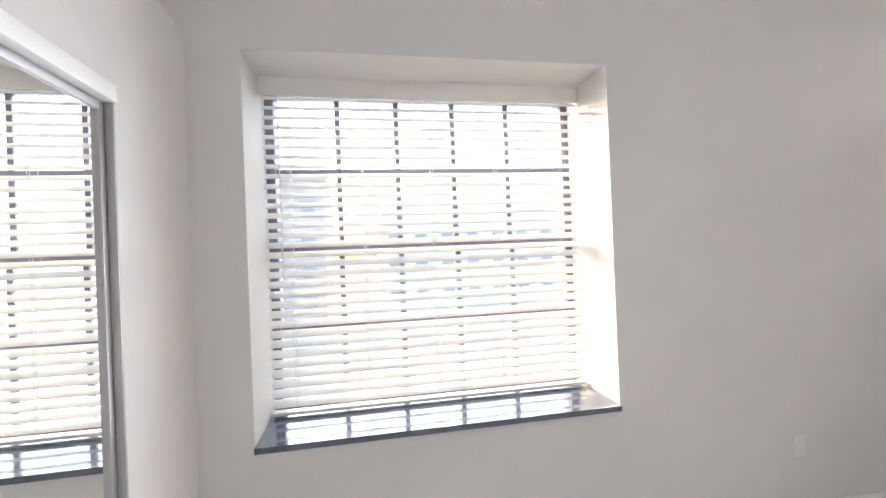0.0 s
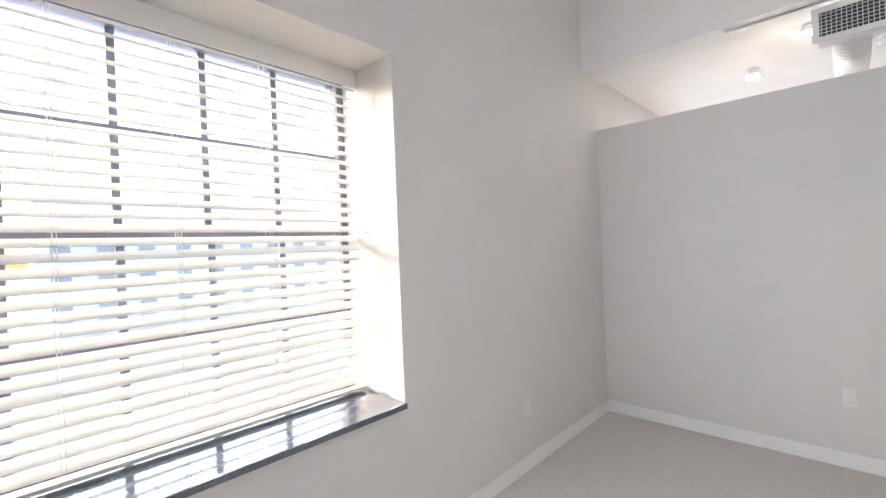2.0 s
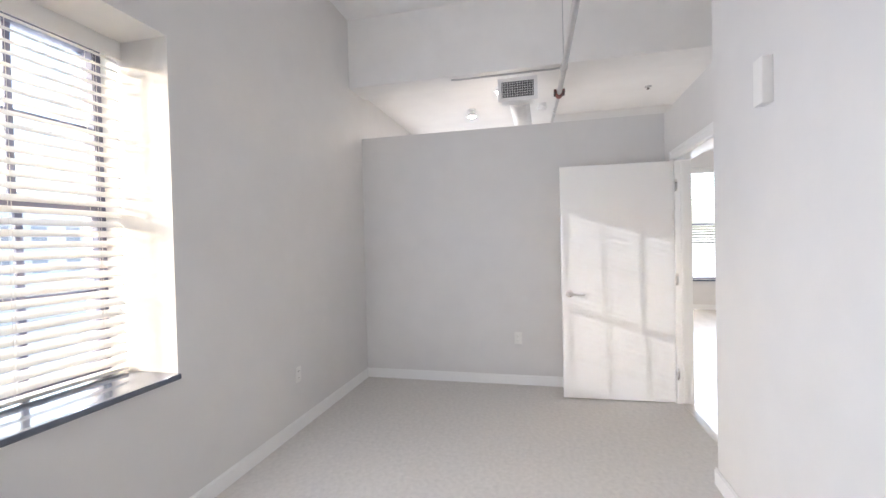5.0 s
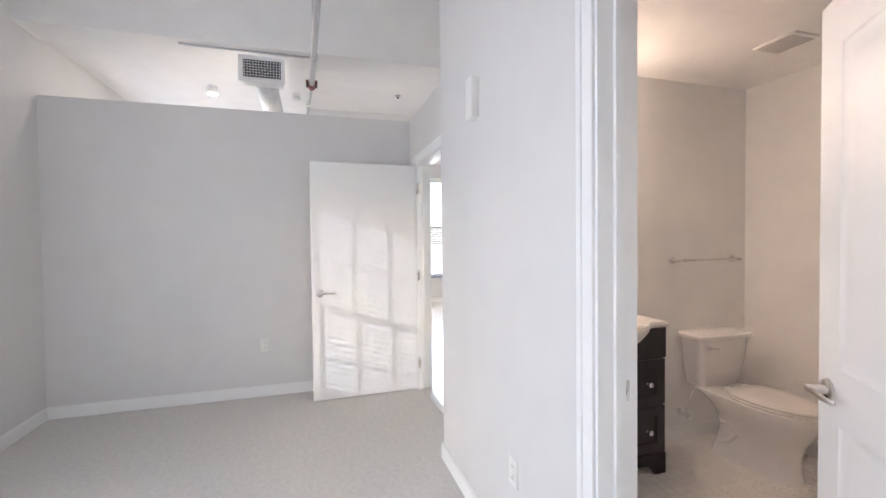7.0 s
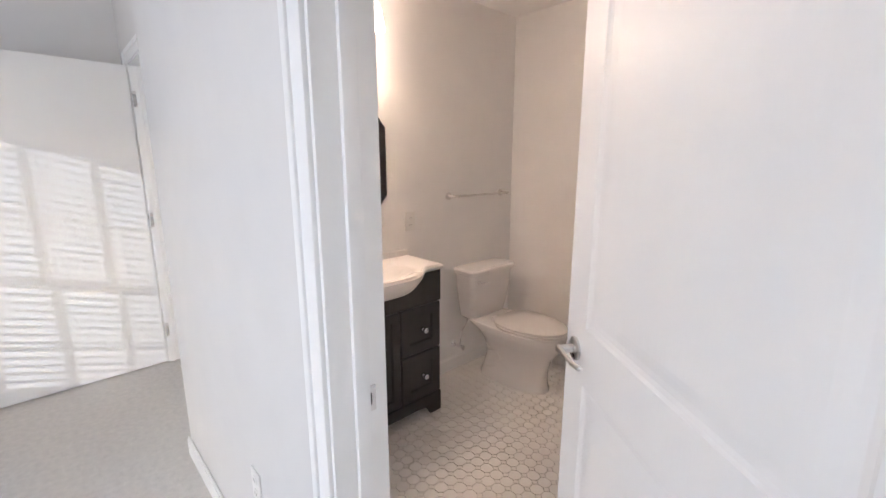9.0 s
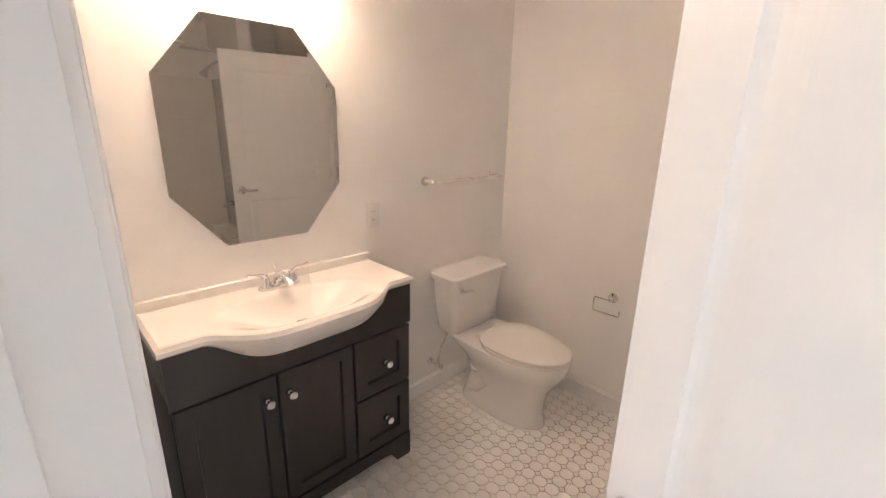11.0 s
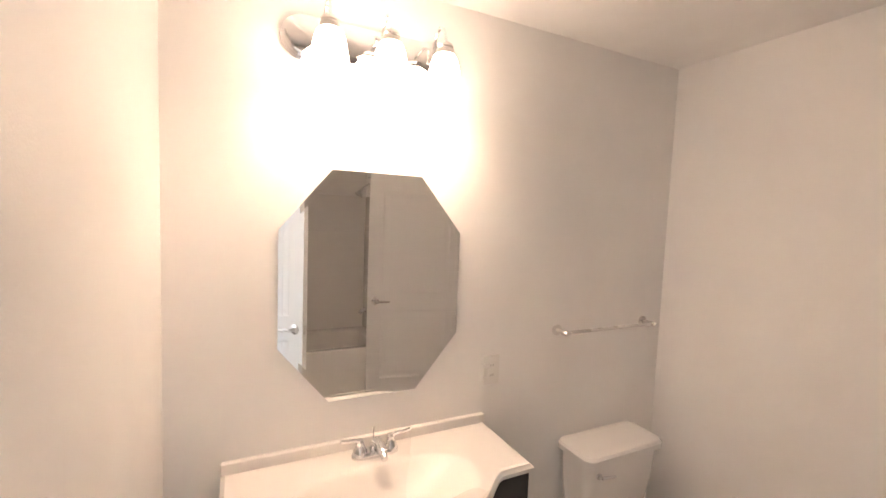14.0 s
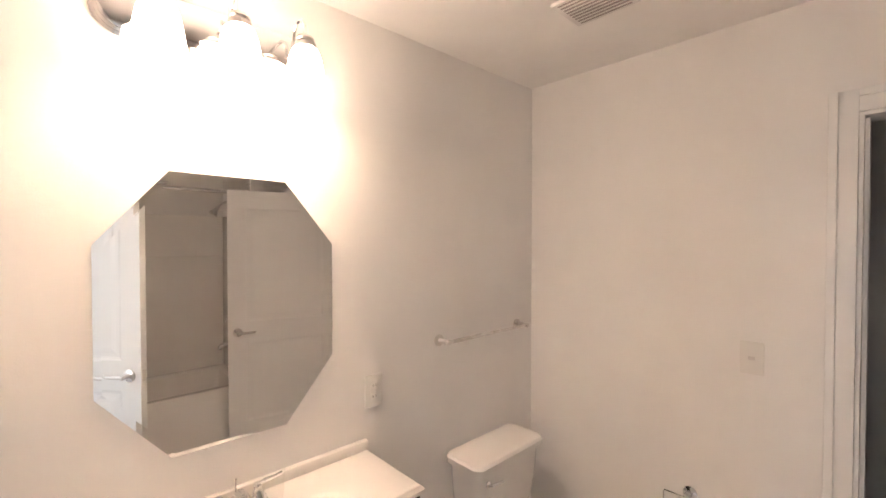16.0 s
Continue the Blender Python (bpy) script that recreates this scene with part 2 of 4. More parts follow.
def grid_wall(axis, a0, a1, u0, u1, z0, z1, holes=()):
    """A wall of thickness a0..a1 across its axis ('x' or 'y'), along u0..u1, with openings (u, u, z, z) through it."""
    us = sorted({u0, u1, *[h[0] for h in holes], *[h[1] for h in holes]})
    zs = sorted({z0, z1, *[h[2] for h in holes], *[h[3] for h in holes]})
    full = lambda i, j: 0 <= i < len(us) - 1 and 0 <= j < len(zs) - 1 and not any(h[0] <= (us[i] + us[i + 1]) / 2 <= h[1] and h[2] <= (zs[j] + zs[j + 1]) / 2 <= h[3] for h in holes)
    b = bmesh.new()
    put = lambda a, u, z: b.verts.new((a, u, z) if axis == "x" else (u, a, z))
    for i in range(len(us) - 1):
        for j in range(len(zs) - 1):
            if not full(i, j):
                continue
            ua, ub, za, zb = us[i], us[i + 1], zs[j], zs[j + 1]
            for a in (a0, a1):
                b.faces.new([put(a, ua, za), put(a, ub, za), put(a, ub, zb), put(a, ua, zb)])
            for on, u in ((full(i - 1, j), ua), (full(i + 1, j), ub)):
                if not on:
                    b.faces.new([put(a0, u, za), put(a1, u, za), put(a1, u, zb), put(a0, u, zb)])
            for on, z in ((full(i, j - 1), za), (full(i, j + 1), zb)):
                if not on:
                    b.faces.new([put(a0, ua, z), put(a1, ua, z), put(a1, ub, z), put(a0, ub, z)])
    bmesh.ops.remove_doubles(b, verts=b.verts, dist=1e-5)
    return b


def structure(name, bm, mat, label, category, smooth=False):
    return single(name, bm, mat, label, category, "structure", smooth=smooth)


# ---- the plan, in metres ----
WIN_Y, WIN_X0, WIN_X1, WIN_Z0, WIN_Z1 = 2.190, -0.524, 1.220, 0.738, 2.497
CLOSET_X, PART_X, PART_Z = -0.747, 3.607, 2.52
BED_Y, BATH_Y = -0.592, -0.720
BLOCK_X, BATH_X, BATH_S, BATH_CEIL = 2.078, 1.828, -2.782, 2.415
ENT_Y, ENT_X0, ENT_X1, ENT_Z = -0.735, 2.41, 3.335, 2.055
BD_X0, BD_X1, BD_Z = -0.290, 0.575, 2.06
D2_X0, D2_X1, D2_Z = -0.235, 0.618, 2.028
TOP = 3.63

structure("wall_north", grid_wall("y", WIN_Y, WIN_Y + 0.58, -1.7, 8.6, -0.1, TOP, [(WIN_X0, WIN_X1, WIN_Z0, WIN_Z1), (4.6, 7.6, 0.75, 2.5)]), M_WALL, "light warm grey painted wall with a deep window recess", "wall")
CL_Y0, CL_Y1, CL_Z, CLOSET_TOP = -0.17, 1.648, 2.115, 2.562
structure("wall_west", grid_wall("x", CLOSET_X - 0.10, CLOSET_X, BED_Y, WIN_Y, -0.1, CLOSET_TOP, [(CL_Y0, CL_Y1, -0.1, CL_Z)]), M_WALL, "light grey painted low wall with a closet opening, open above", "wall")
structure("closet_back_wall", grid_wall("x", -1.7, -1.6, BED_Y, WIN_Y, -0.1, TOP), M_WALL, "plain painted wall at the back of the closet", "wall")
structure("wall_partition", grid_wall("x", PART_X, PART_X + 0.115, ENT_Y - 0.115, WIN_Y, -0.1, PART_Z), M_WALL, "low grey painted partition wall open above its top", "wall")
structure("wall_south", grid_wall("y", BATH_Y, BED_Y, -1.7, BLOCK_X, -0.1, TOP, [(BD_X0, BD_X1, -0.1, BD_Z)]), M_WALL, "light grey painted wall with the bathroom doorway", "wall")
structure("wall_entry", grid_wall("y", ENT_Y - 0.115, ENT_Y, BLOCK_X, PART_X, -0.1, PART_Z, [(ENT_X0, ENT_X1, -0.1, ENT_Z)]), M_WALL, "low grey painted wall with the bedroom doorway", "wall")
structure("bath_wall_east", grid_wall("x", BATH_X, BLOCK_X, -5.6, BATH_Y, -0.1, TOP), M_BATH, "light painted bathroom wall behind the vanity", "wall")
structure("bath_wall_south", grid_wall("y", BATH_S - 0.115, BATH_S, -1.3, BATH_X, -0.1, TOP, [(D2_X0, D2_X1, -0.1, D2_Z)]), M_BATH, "light painted bathroom wall with a second doorway", "wall")
structure("bath_wall_west", grid_wall("x", -1.3, -1.2, BATH_S, BATH_Y, -0.1, TOP), M_BATH, "light painted bathroom wall behind the tub", "wall")
structure("living_wall_east", grid_wall("x", 8.45, 8.75, -5.6, WIN_Y, -0.1, TOP, [(-3.80, -1.98, 0.575, 2.715)]), M_WALL, "light grey painted living room wall with a window", "wall")
structure("living_wall_south", grid_wall("y", -5.7, -5.6, BATH_X, 8.75, -0.1, TOP), M_WALL, "light grey painted living room wall", "wall")
structure("hall_wall_south", grid_wall("y", -4.6, -4.5, -1.2, BATH_X, -0.1, TOP), M_WALL, "plain painted wall of the unlit room", "wall")
structure("hall_wall_west", grid_wall("x", -1.3, -1.2, -4.6, BATH_S - 0.115, -0.1, TOP), M_WALL, "plain painted wall of the unlit room beyond the bathroom", "wall")

structure("floor_bedroom", box(-1.7, PART_X + 0.115, ENT_Y - 0.05, WIN_Y, -0.15, 0.0), M_CARPET, "beige grey cut pile carpet", "floor")
structure("floor_living", box(BLOCK_X, 8.75, -5.6, ENT_Y - 0.053, -0.15, -0.004), M_VINYL, "pale wood-look living room floor", "floor")
structure("floor_living_north", box(PART_X + 0.115, 8.75, ENT_Y - 0.05, WIN_Y, -0.15, -0.004), M_VINYL, "pale wood-look floor beyond the partition", "floor")
structure("floor_bathroom", box(-1.2, BATH_X, BATH_S - 0.06, BED_Y - 0.04, -0.15, -0.004), M_GROUT, "grout bed of the bathroom floor tiles", "floor")
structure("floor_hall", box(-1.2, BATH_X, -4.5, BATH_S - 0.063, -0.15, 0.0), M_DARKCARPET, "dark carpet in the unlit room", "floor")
structure("ceiling_bedroom", box(-1.7, 3.34, BED_Y, WIN_Y, TOP, TOP + 0.15), M_CEIL, "high painted bedroom ceiling", "ceiling")
structure("beam", box(3.34, 3.70, -5.6, WIN_Y, 2.962, TOP + 0.15), M_CONC, "white painted concrete beam above the partition", "beam")
structure("ceiling_living", box(3.70, 8.75, -5.6, WIN_Y, 3.0, TOP + 0.15), M_CONC, "white painted rough concrete ceiling", "ceiling")
structure("ceiling_entry", box(BLOCK_X, 3.34, -5.6, BED_Y, TOP, TOP + 0.15), M_CONC, "white painted concrete ceiling over the entry", "ceiling")
structure("ceiling_beam_far", box(5.05, 5.40, -5.6, 0.2, 2.52, 3.0), M_CONC, "white painted rough concrete beam in the living room", "beam")
structure("ceiling_bathroom", box(-1.2, BATH_X, BATH_S, BATH_Y, BATH_CEIL, BATH_CEIL + 0.1), M_CEIL, "smooth white bathroom ceiling", "ceiling")
structure("ceiling_hall", box(-1.2, BATH_X, -4.5, BATH_S - 0.115, 2.5, 2.6), M_CEIL, "plain ceiling of the unlit room", "ceiling")
structure("roof", box(-1.8, 8.8, -5.7, WIN_Y + 0.42, TOP + 0.16, TOP + 0.3), M_CEIL, "flat slab closing the place above", "roof")
structure("closet_header", box(CLOSET_X - 0.853, CLOSET_X - 0.10, BED_Y, WIN_Y, 2.46, 2.558), M_CEIL, "plain closet ceiling", "ceiling")


# ---- openings: trim, doors, windows ----
def casing(name, axis, face, out, u0, u1, z1, w=0.075):
    """Door casing of three boards round an opening, on the wall's face; out is +1 or -1 along the axis."""
    o = tagged(new(name), "white painted door casing with a stepped edge", "door trim", kind="structure")
    d1, d2 = sorted((face, face + out * 0.014)), sorted((face, face + out * 0.021))
    for nm, ua, ub, za, zb, oa, ob, oza, ozb in (
            ("casing_board", u0 - w, u0, 0, z1 + w, u0 - w, u0 - w * 0.66, 0, z1 + w),
            ("casing_board", u1, u1 + w, 0, z1 + w, u1 + w * 0.66, u1 + w, 0, z1 + w),
            ("casing_board", u0, u1, z1, z1 + w, u0, u1, z1 + w * 0.66, z1 + w)):
        if axis == "y":
            b = box(ua, ub, *d1, za, zb, 0.003)
            box(oa, ob, *d2, oza, ozb, 0.004, b)
        else:
            b = box(*d1, ua, ub, za, zb, 0.003)
            box(*d2, oa, ob, oza, ozb, 0.004, b)
        part(nm, b, M_TRIM, o)
    return o


def jamb(name, y0, y1, x0, x1, z1, stop_y):
    """Jamb boards and door stops lining an opening in a wall that runs along x."""
    o = tagged(new(name), "white painted door jamb with a stop strip", "door frame", kind="structure")
    for a, b_ in ((x0, x0 + 0.012), (x1 - 0.012, x1)):
        part("jamb_board", box(a, b_, y0 - 0.004, y1 + 0.004, 0, z1, 0.002), M_TRIM, o)
    part("jamb_board", box(x0 + 0.012, x1 - 0.012, y0 - 0.004, y1 + 0.004, z1 - 0.012, z1, 0.002), M_TRIM, o)
    for a, b_ in ((x0 + 0.012, x0 + 0.024), (x1 - 0.024, x1 - 0.012)):
        part("door_stop", box(a, b_, stop_y, stop_y + 0.035, 0, z1 - 0.012, 0.002), M_TRIM, o)
    return o


def lever(parent, x, y, z, out, way):
    """A lever handle on a rose, in the leaf's own metres; way is the side to which the lever points."""
    m = Matrix.Translation((x, y, z)) @ Matrix.Rotation(radians(-90 * out), 4, "X")
    b = lathe([(0.030, 0), (0.033, 0.002), (0.033, 0.007), (0.029, 0.010), (0.012, 0.011), (0.0105, 0.045), (0.012, 0.052), (0.008, 0.056)], m, 24)
    yy = y + out * 0.048
    tube([(x, yy, z), (x + way * 0.03, yy, z), (x + way * 0.09, yy, z - 0.001), (x + way * 0.115, yy - out * 0.006, z - 0.001), (x + way * 0.122, yy - out * 0.012, z)], [0.0105, 0.010, 0.0092, 0.009, 0.006], 12, b, flat=0.8)
    return part("lever_handle", b, M_NICKEL, parent, "satin nickel lever handle on a round rose", local=True)


def panel_door(name, hinge, angle, w, h, label, hinge_side, panels=True):
    """A two-panel or flush leaf: local x runs from the hinge to the free edge, local y across it (0 to -0.035)."""
    o = thing(name, m=Matrix.Translation(hinge) @ Matrix.Rotation(radians(angle), 4, "Z"), label=label, category="door")
    t, s = 0.035, 0.118
    lows = [(s, w - s, 0.235, 0.845), (s, w - s, 1.005, h - 0.125)] if panels else []
    if panels:
        part("leaf", grid_wall("y", -t, 0, 0.003, w, 0.012, h + 0.012, lows), M_DOOR, o, local=True, smooth=False)
    else:
        part("leaf", box(0.003, w, -t, 0, 0.012, h + 0.012, 0.0015), M_DOOR, o, local=True, smooth=False)
    for u0, u1, z0, z1 in lows:
        rings = []
        for inset, y in ((0.062, -0.0022), (0.050, -0.0032), (0.034, -0.0052), (0.018, -0.0058), (0.007, -0.0036), (0.0, -0.0006)):
            rings.append([(u0 + inset, y, z0 + inset), (u1 - inset, y, z0 + inset), (u1 - inset, y, z1 - inset), (u0 + inset, y, z1 - inset)])
        rings += [[(x, -t - y, z) for x, y, z in r] for r in reversed(rings)]
        part("panel", loft(rings), M_DOOR, o, local=True, smooth=False)
    lever(o, w - 0.065, 0.0, 0.93, 1, -1)
    lever(o, w - 0.065, -t, 0.93, -1, -1)
    part("latch_plate", box(w - 0.0005, w + 0.0015, -0.029, -0.006, 0.90, 0.96, 0.0005), M_NICKEL, o, local=True)
    for z in (0.25, 1.05, 1.84):
        b = box(-0.018, 0.024, hinge_side * 0.0022 - (0 if hinge_side > 0 else t), hinge_side * 0.0045 - (0 if hinge_side > 0 else t), z - 0.045, z + 0.045, 0.001)
        yk = 0.007 if hinge_side > 0 else -t - 0.007
        tube([(-0.004, yk, z - 0.047), (-0.004, yk, z + 0.047)], 0.0065, 10, b)
        part("hinge", b, M_NICKEL, o, "satin nickel butt hinge", local=True)
    return o


casing("trim_entry", "y", ENT_Y, 1, ENT_X0, ENT_X1, ENT_Z)
casing("trim_entry_living", "y", ENT_Y - 0.115, -1, ENT_X0, ENT_X1, ENT_Z)
jamb("door_frame_entry", ENT_Y - 0.115, ENT_Y, ENT_X0, ENT_X1, ENT_Z, ENT_Y - 0.075)
casing("trim_bath", "y", BED_Y, 1, BD_X0, BD_X1, BD_Z, 0.068)
casing("trim_bath_inner", "y", BATH_Y, -1, BD_X0, BD_X1, BD_Z, 0.062)
jamb("door_frame_bath", BATH_Y, BED_Y, BD_X0, BD_X1, BD_Z, BATH_Y + 0.045)
casing("trim_hall", "y", BATH_S, 1, D2_X0, D2_X1, D2_Z, 0.070)
jamb("door_frame_hall", BATH_S - 0.115, BATH_S, D2_X0, D2_X1, D2_Z, BATH_S - 0.075)
panel_door("door_1", (3.320, -0.722, 0), 92.0, 0.915, 2.03, "flush white bedroom door standing open along the partition", -1, False)
panel_door("door_2", (BD_X0 + 0.012, BATH_Y - 0.006, 0), BDOOR_ANGLE, 0.915, 2.03, "white two-panel bathroom door standing half open", 1)
panel_door("door_3", (D2_X0 + 0.020, BATH_S + 0.018, 0), 102.0, 0.84, 2.012, "white two-panel door standing open in front of the tub", 1)
for z in (0.25, 1.05, 1.84):
    single("hinge_plate", box(ENT_X1 - 0.0145, ENT_X1 - 0.0118, ENT_Y - 0.018, ENT_Y + 0.002, z - 0.05, z + 0.05, 0.001), M_NICKEL, "satin nickel hinge plate let into the door jamb", "hinge", group="bedroom door hinge plates")
o = thing("strike_plate", (BD_X1 - 0.013, -0.672, 0.905), "satin nickel strike plate set in the door jamb", "strike plate")
part("plate", box(BD_X1 - 0.0150, BD_X1 - 0.0115, -0.694, -0.650, 0.905, 0.965, 0.001), M_NICKEL, o)
# a black patch stands for the dark of the hole
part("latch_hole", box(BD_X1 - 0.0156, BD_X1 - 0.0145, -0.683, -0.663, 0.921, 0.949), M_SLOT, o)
single("threshold", box(ENT_X0 + 0.013, ENT_X1 - 0.013, ENT_Y - 0.085, ENT_Y - 0.035, -0.02, 0.010, 0.002), M_THRESH, "thin dark strip where the carpet meets the next floor", "threshold")
single("threshold", box(BD_X0, BD_X1, BED_Y - 0.06, BED_Y - 0.015, -0.003, 0.008, 0.003), M_TRIM, "pale strip between carpet and bathroom tiles", "threshold")
single("door_stop_block", box(ENT_X1 + 0.02, ENT_X1 + 0.067, ENT_Y + 0.002, ENT_Y + 0.03, 0.0, 0.022, 0.004), M_SLOT, "small dark wedge on the floor by the door casing", "door stop")


def baseboard(x0, x1, y0, y1, label="white painted baseboard with a rounded top edge"):
    b = box(x0, x1, y0, y1, 0.0, 0.085, 0.0)
    t = 0.004
    if abs(x1 - x0) > abs(y1 - y0):
        box(x0, x1, y0 + t if y0 > -9 else y0, y1 - t, 0.085, 0.097, 0.003, b)
    else:
        box(x0 + t, x1 - t, y0, y1, 0.085, 0.097, 0.003, b)
    return structure("baseboard", b, M_TRIM, label, "baseboard")


BB = 0.014
baseboard(CLOSET_X, PART_X, WIN_Y - BB, WIN_Y)
baseboard(PART_X - BB, PART_X, ENT_Y + 0.022, WIN_Y - BB)
baseboard(BD_X1 + 0.083, BLOCK_X + BB, BED_Y, BED_Y + BB)
baseboard(BLOCK_X, BLOCK_X + BB, ENT_Y, BED_Y)
baseboard(CLOSET_X, CLOSET_X + BB, CL_Y1 + 0.01, WIN_Y - BB)
baseboard(CLOSET_X, BD_X0 - 0.083, BED_Y, BED_Y + BB)
baseboard(BATH_X - BB, BATH_X, BATH_S, -1.785)
baseboard(BATH_X - BB, BATH_X, -0.86, BATH_Y)
baseboard(D2_X1 + 0.068, BATH_X - BB, BATH_S, BATH_S + BB)
baseboard(BD_X1 + 0.062, BATH_X - BB, BATH_Y - BB, BATH_Y)
baseboard(8.45 - BB, 8.45, -5.6, WIN_Y)
baseboard(BLOCK_X, BLOCK_X + BB, -5.6, ENT_Y - 0.14)


def sash_window(name, axis, a, u0, u1, z0, z1, cols, rows_low, rows_up, label, inside=-1):
    """A double-hung window whose frame stands at a along its axis, with bars; inside is the room's side."""
    o = tagged(new(name), label, "window", kind="structure")

    def bx(d0, d1, ua, ub, za, zb, bev=0.003):
        d0, d1 = sorted((a + d0 * inside, a + d1 * inside))
        return box(ua, ub, d0, d1, za, zb, bev) if axis == "y" else box(d0, d1, ua, ub, za, zb, bev)
    f, mid = 0.045, (z0 + z1) / 2
    for ua, ub, za, zb in ((u0, u0 + f, z0, z1), (u1 - f, u1, z0, z1), (u0 + f, u1 - f, z0, z0 + f), (u0 + f, u1 - f, z1 - f, z1)):
        part("window_frame", bx(-0.10, 0.0, ua, ub, za, zb), M_BRONZE, o)
    part("meeting_rail", bx(-0.07, -0.004, u0 + f, u1 - f, mid - 0.03, mid + 0.03), M_BRONZE, o)
    n = 0.015
    for k in range(1, cols):
        u = u0 + f + (u1 - u0 - 2 * f) * k / cols
        for za, zb, dep in ((z0 + f, mid - 0.03, -0.024), (mid + 0.03, z1 - f, -0.054)):
            part("glazing_bar", bx(dep - 0.02, dep, u - n, u + n, za, zb, 0.002), M_BRONZE, o)
    for za, zb, dep, rows in ((z0 + f, mid - 0.03, -0.024, rows_low), (mid + 0.03, z1 - f, -0.054, rows_up)):
        for k in range(1, rows):
            z = za + (zb - za) * k / rows
            part("glazing_bar", bx(dep - 0.018, dep - 0.002, u0 + f, u1 - f, z - n, z + n, 0.002), M_BRONZE, o)
        g = part("pane", bx(dep - 0.014, dep - 0.010, u0 + f, u1 - f, za, zb, 0.0), M_GLASS, o)
        g.visible_shadow = False
    return o


sash_window("window_1", "y", 2.622, WIN_X0, WIN_X1, WIN_Z0 + 0.008, WIN_Z1, 5, 2, 2, "dark-framed double-hung window with glazing bars")
sash_window("window_2", "x", 8.56, -3.80, -1.98, 0.575, 2.715, 1, 1, 1, "dark-framed sash window in the living room wall", -1)
# unseen window, added so that more light enters the living room
sash_window("window_3", "y", 2.45, 4.6, 7.6, 0.75, 2.5, 8, 2, 2, "wide dark-framed window, unseen, added to light the living room")


def slat_mesh(length, depth=0.055, tilt=0.0):
    """One crowned slat lying along x."""
    b = bmesh.new()
    prof = [(-depth / 2, 0.0), (-depth / 4, 0.0022), (0, 0.003), (depth / 4, 0.0022), (depth / 2, 0.0)]
    ring = [(y, z) for y, z in prof] + [(y, z - 0.0028) for y, z in reversed(prof)]
    c, s = math.cos(tilt), math.sin(tilt)
    vs = [[b.verts.new((x, y * c - z * s, y * s + z * c)) for y, z in ring] for x in (0, length)]
    for k in range(len(ring)):
        b.faces.new((vs[0][k], vs[0][(k + 1) % len(ring)], vs[1][(k + 1) % len(ring)], vs[1][k]))
    b.faces.new(vs[0])
    b.faces.new(vs[1])
    return finish("slat", b, M_SLAT, True)


def blind(m, length, z_top, z_bottom, pitch, tilt, cords, label, group):
    """Faux wood blind: local x along it, local -y into the room, local z up from the floor."""
    o = thing("window_blind", m=m, label=label, category="window blind", group=group)
    part("valance", box(-0.004, length + 0.004, -0.036, -0.026, z_top - 0.012, z_top + 0.082, 0.003), M_SLAT, o, "flat white valance board", local=True)
    part("head_rail", box(0.0, length, -0.024, 0.028, z_top + 0.025, z_top + 0.075, 0.003), M_SLAT, o, local=True)
    me = slat_mesh(length - 0.012, tilt=tilt)
    z = z_top - 0.012
    while z > z_bottom + 0.05:
        s = new("slat", me)
        s.parent = o
        s.location = (0.006, random.uniform(-0.001, 0.001), z + random.uniform(-0.0008, 0.0008))
        s.rotation_euler = (random.uniform(-0.002, 0.002), random.uniform(-0.0003, 0.0003), 0)
        z -= pitch
    part("bottom_rail", box(0.006, length - 0.006, -0.026, 0.026, z_bottom, z_bottom + 0.018, 0.004), M_SLAT, o, local=True)
    for k in range(cords):
        x = 0.13 + (length - 0.26) * k / (cords - 1)
        b = None
        for dx, y in ((-0.006, -0.0298), (0.006, -0.0298), (0.0, 0.0298)):
            b = tube([(x + dx, y, z_bottom + 0.018), (x + dx, y, z_top + 0.03)], 0.0011, 6, b)
        part("ladder_cord", b, M_CORD, o, local=True)
    return o


b1 = blind(Matrix.Translation((WIN_X0 + 0.008, 2.515, 0)), WIN_X1 - WIN_X0 - 0.016, 2.415, 0.779, 0.0505, SLAT_TILT, 5, "white faux wood blind with its slats open", "window blinds")
b = tube([(0.085, -0.040, 2.40), (0.086, -0.042, 1.9), (0.083, -0.040, 1.48)], 0.0035, 8)
part("tilt_wand", b, M_CORD, b1, "clear plastic tilt wand", local=True)
blind(Matrix.Translation((8.50, -1.985, 0)) @ Matrix.Rotation(radians(-90), 4, "Z"), 1.81, 2.63, 0.60, 0.0505, 0.55, 3, "white faux wood blind with tilted slats", "window blinds")
structure("window_sill", box(WIN_X0 - 0.0, WIN_X1 + 0.0, WIN_Y - 0.022, 2.621, WIN_Z0 + 0.002, WIN_Z0 + 0.03, 0.003), M_SILL, "glossy dark stone window sill", "window sill")
structure("window_reveal", box(WIN_X0 + 0.001, WIN_X1 - 0.001, 2.74, WIN_Y + 0.56, WIN_Z0 + 0.004, WIN_Z0 + 0.03, 0.002), M_BRONZE, "dark outer window ledge", "window sill")
structure("window_sill_living", box(8.40, 8.555, -3.82, -1.96, 0.545, 0.573, 0.004), M_SILL, "glossy dark stone window sill", "window sill")


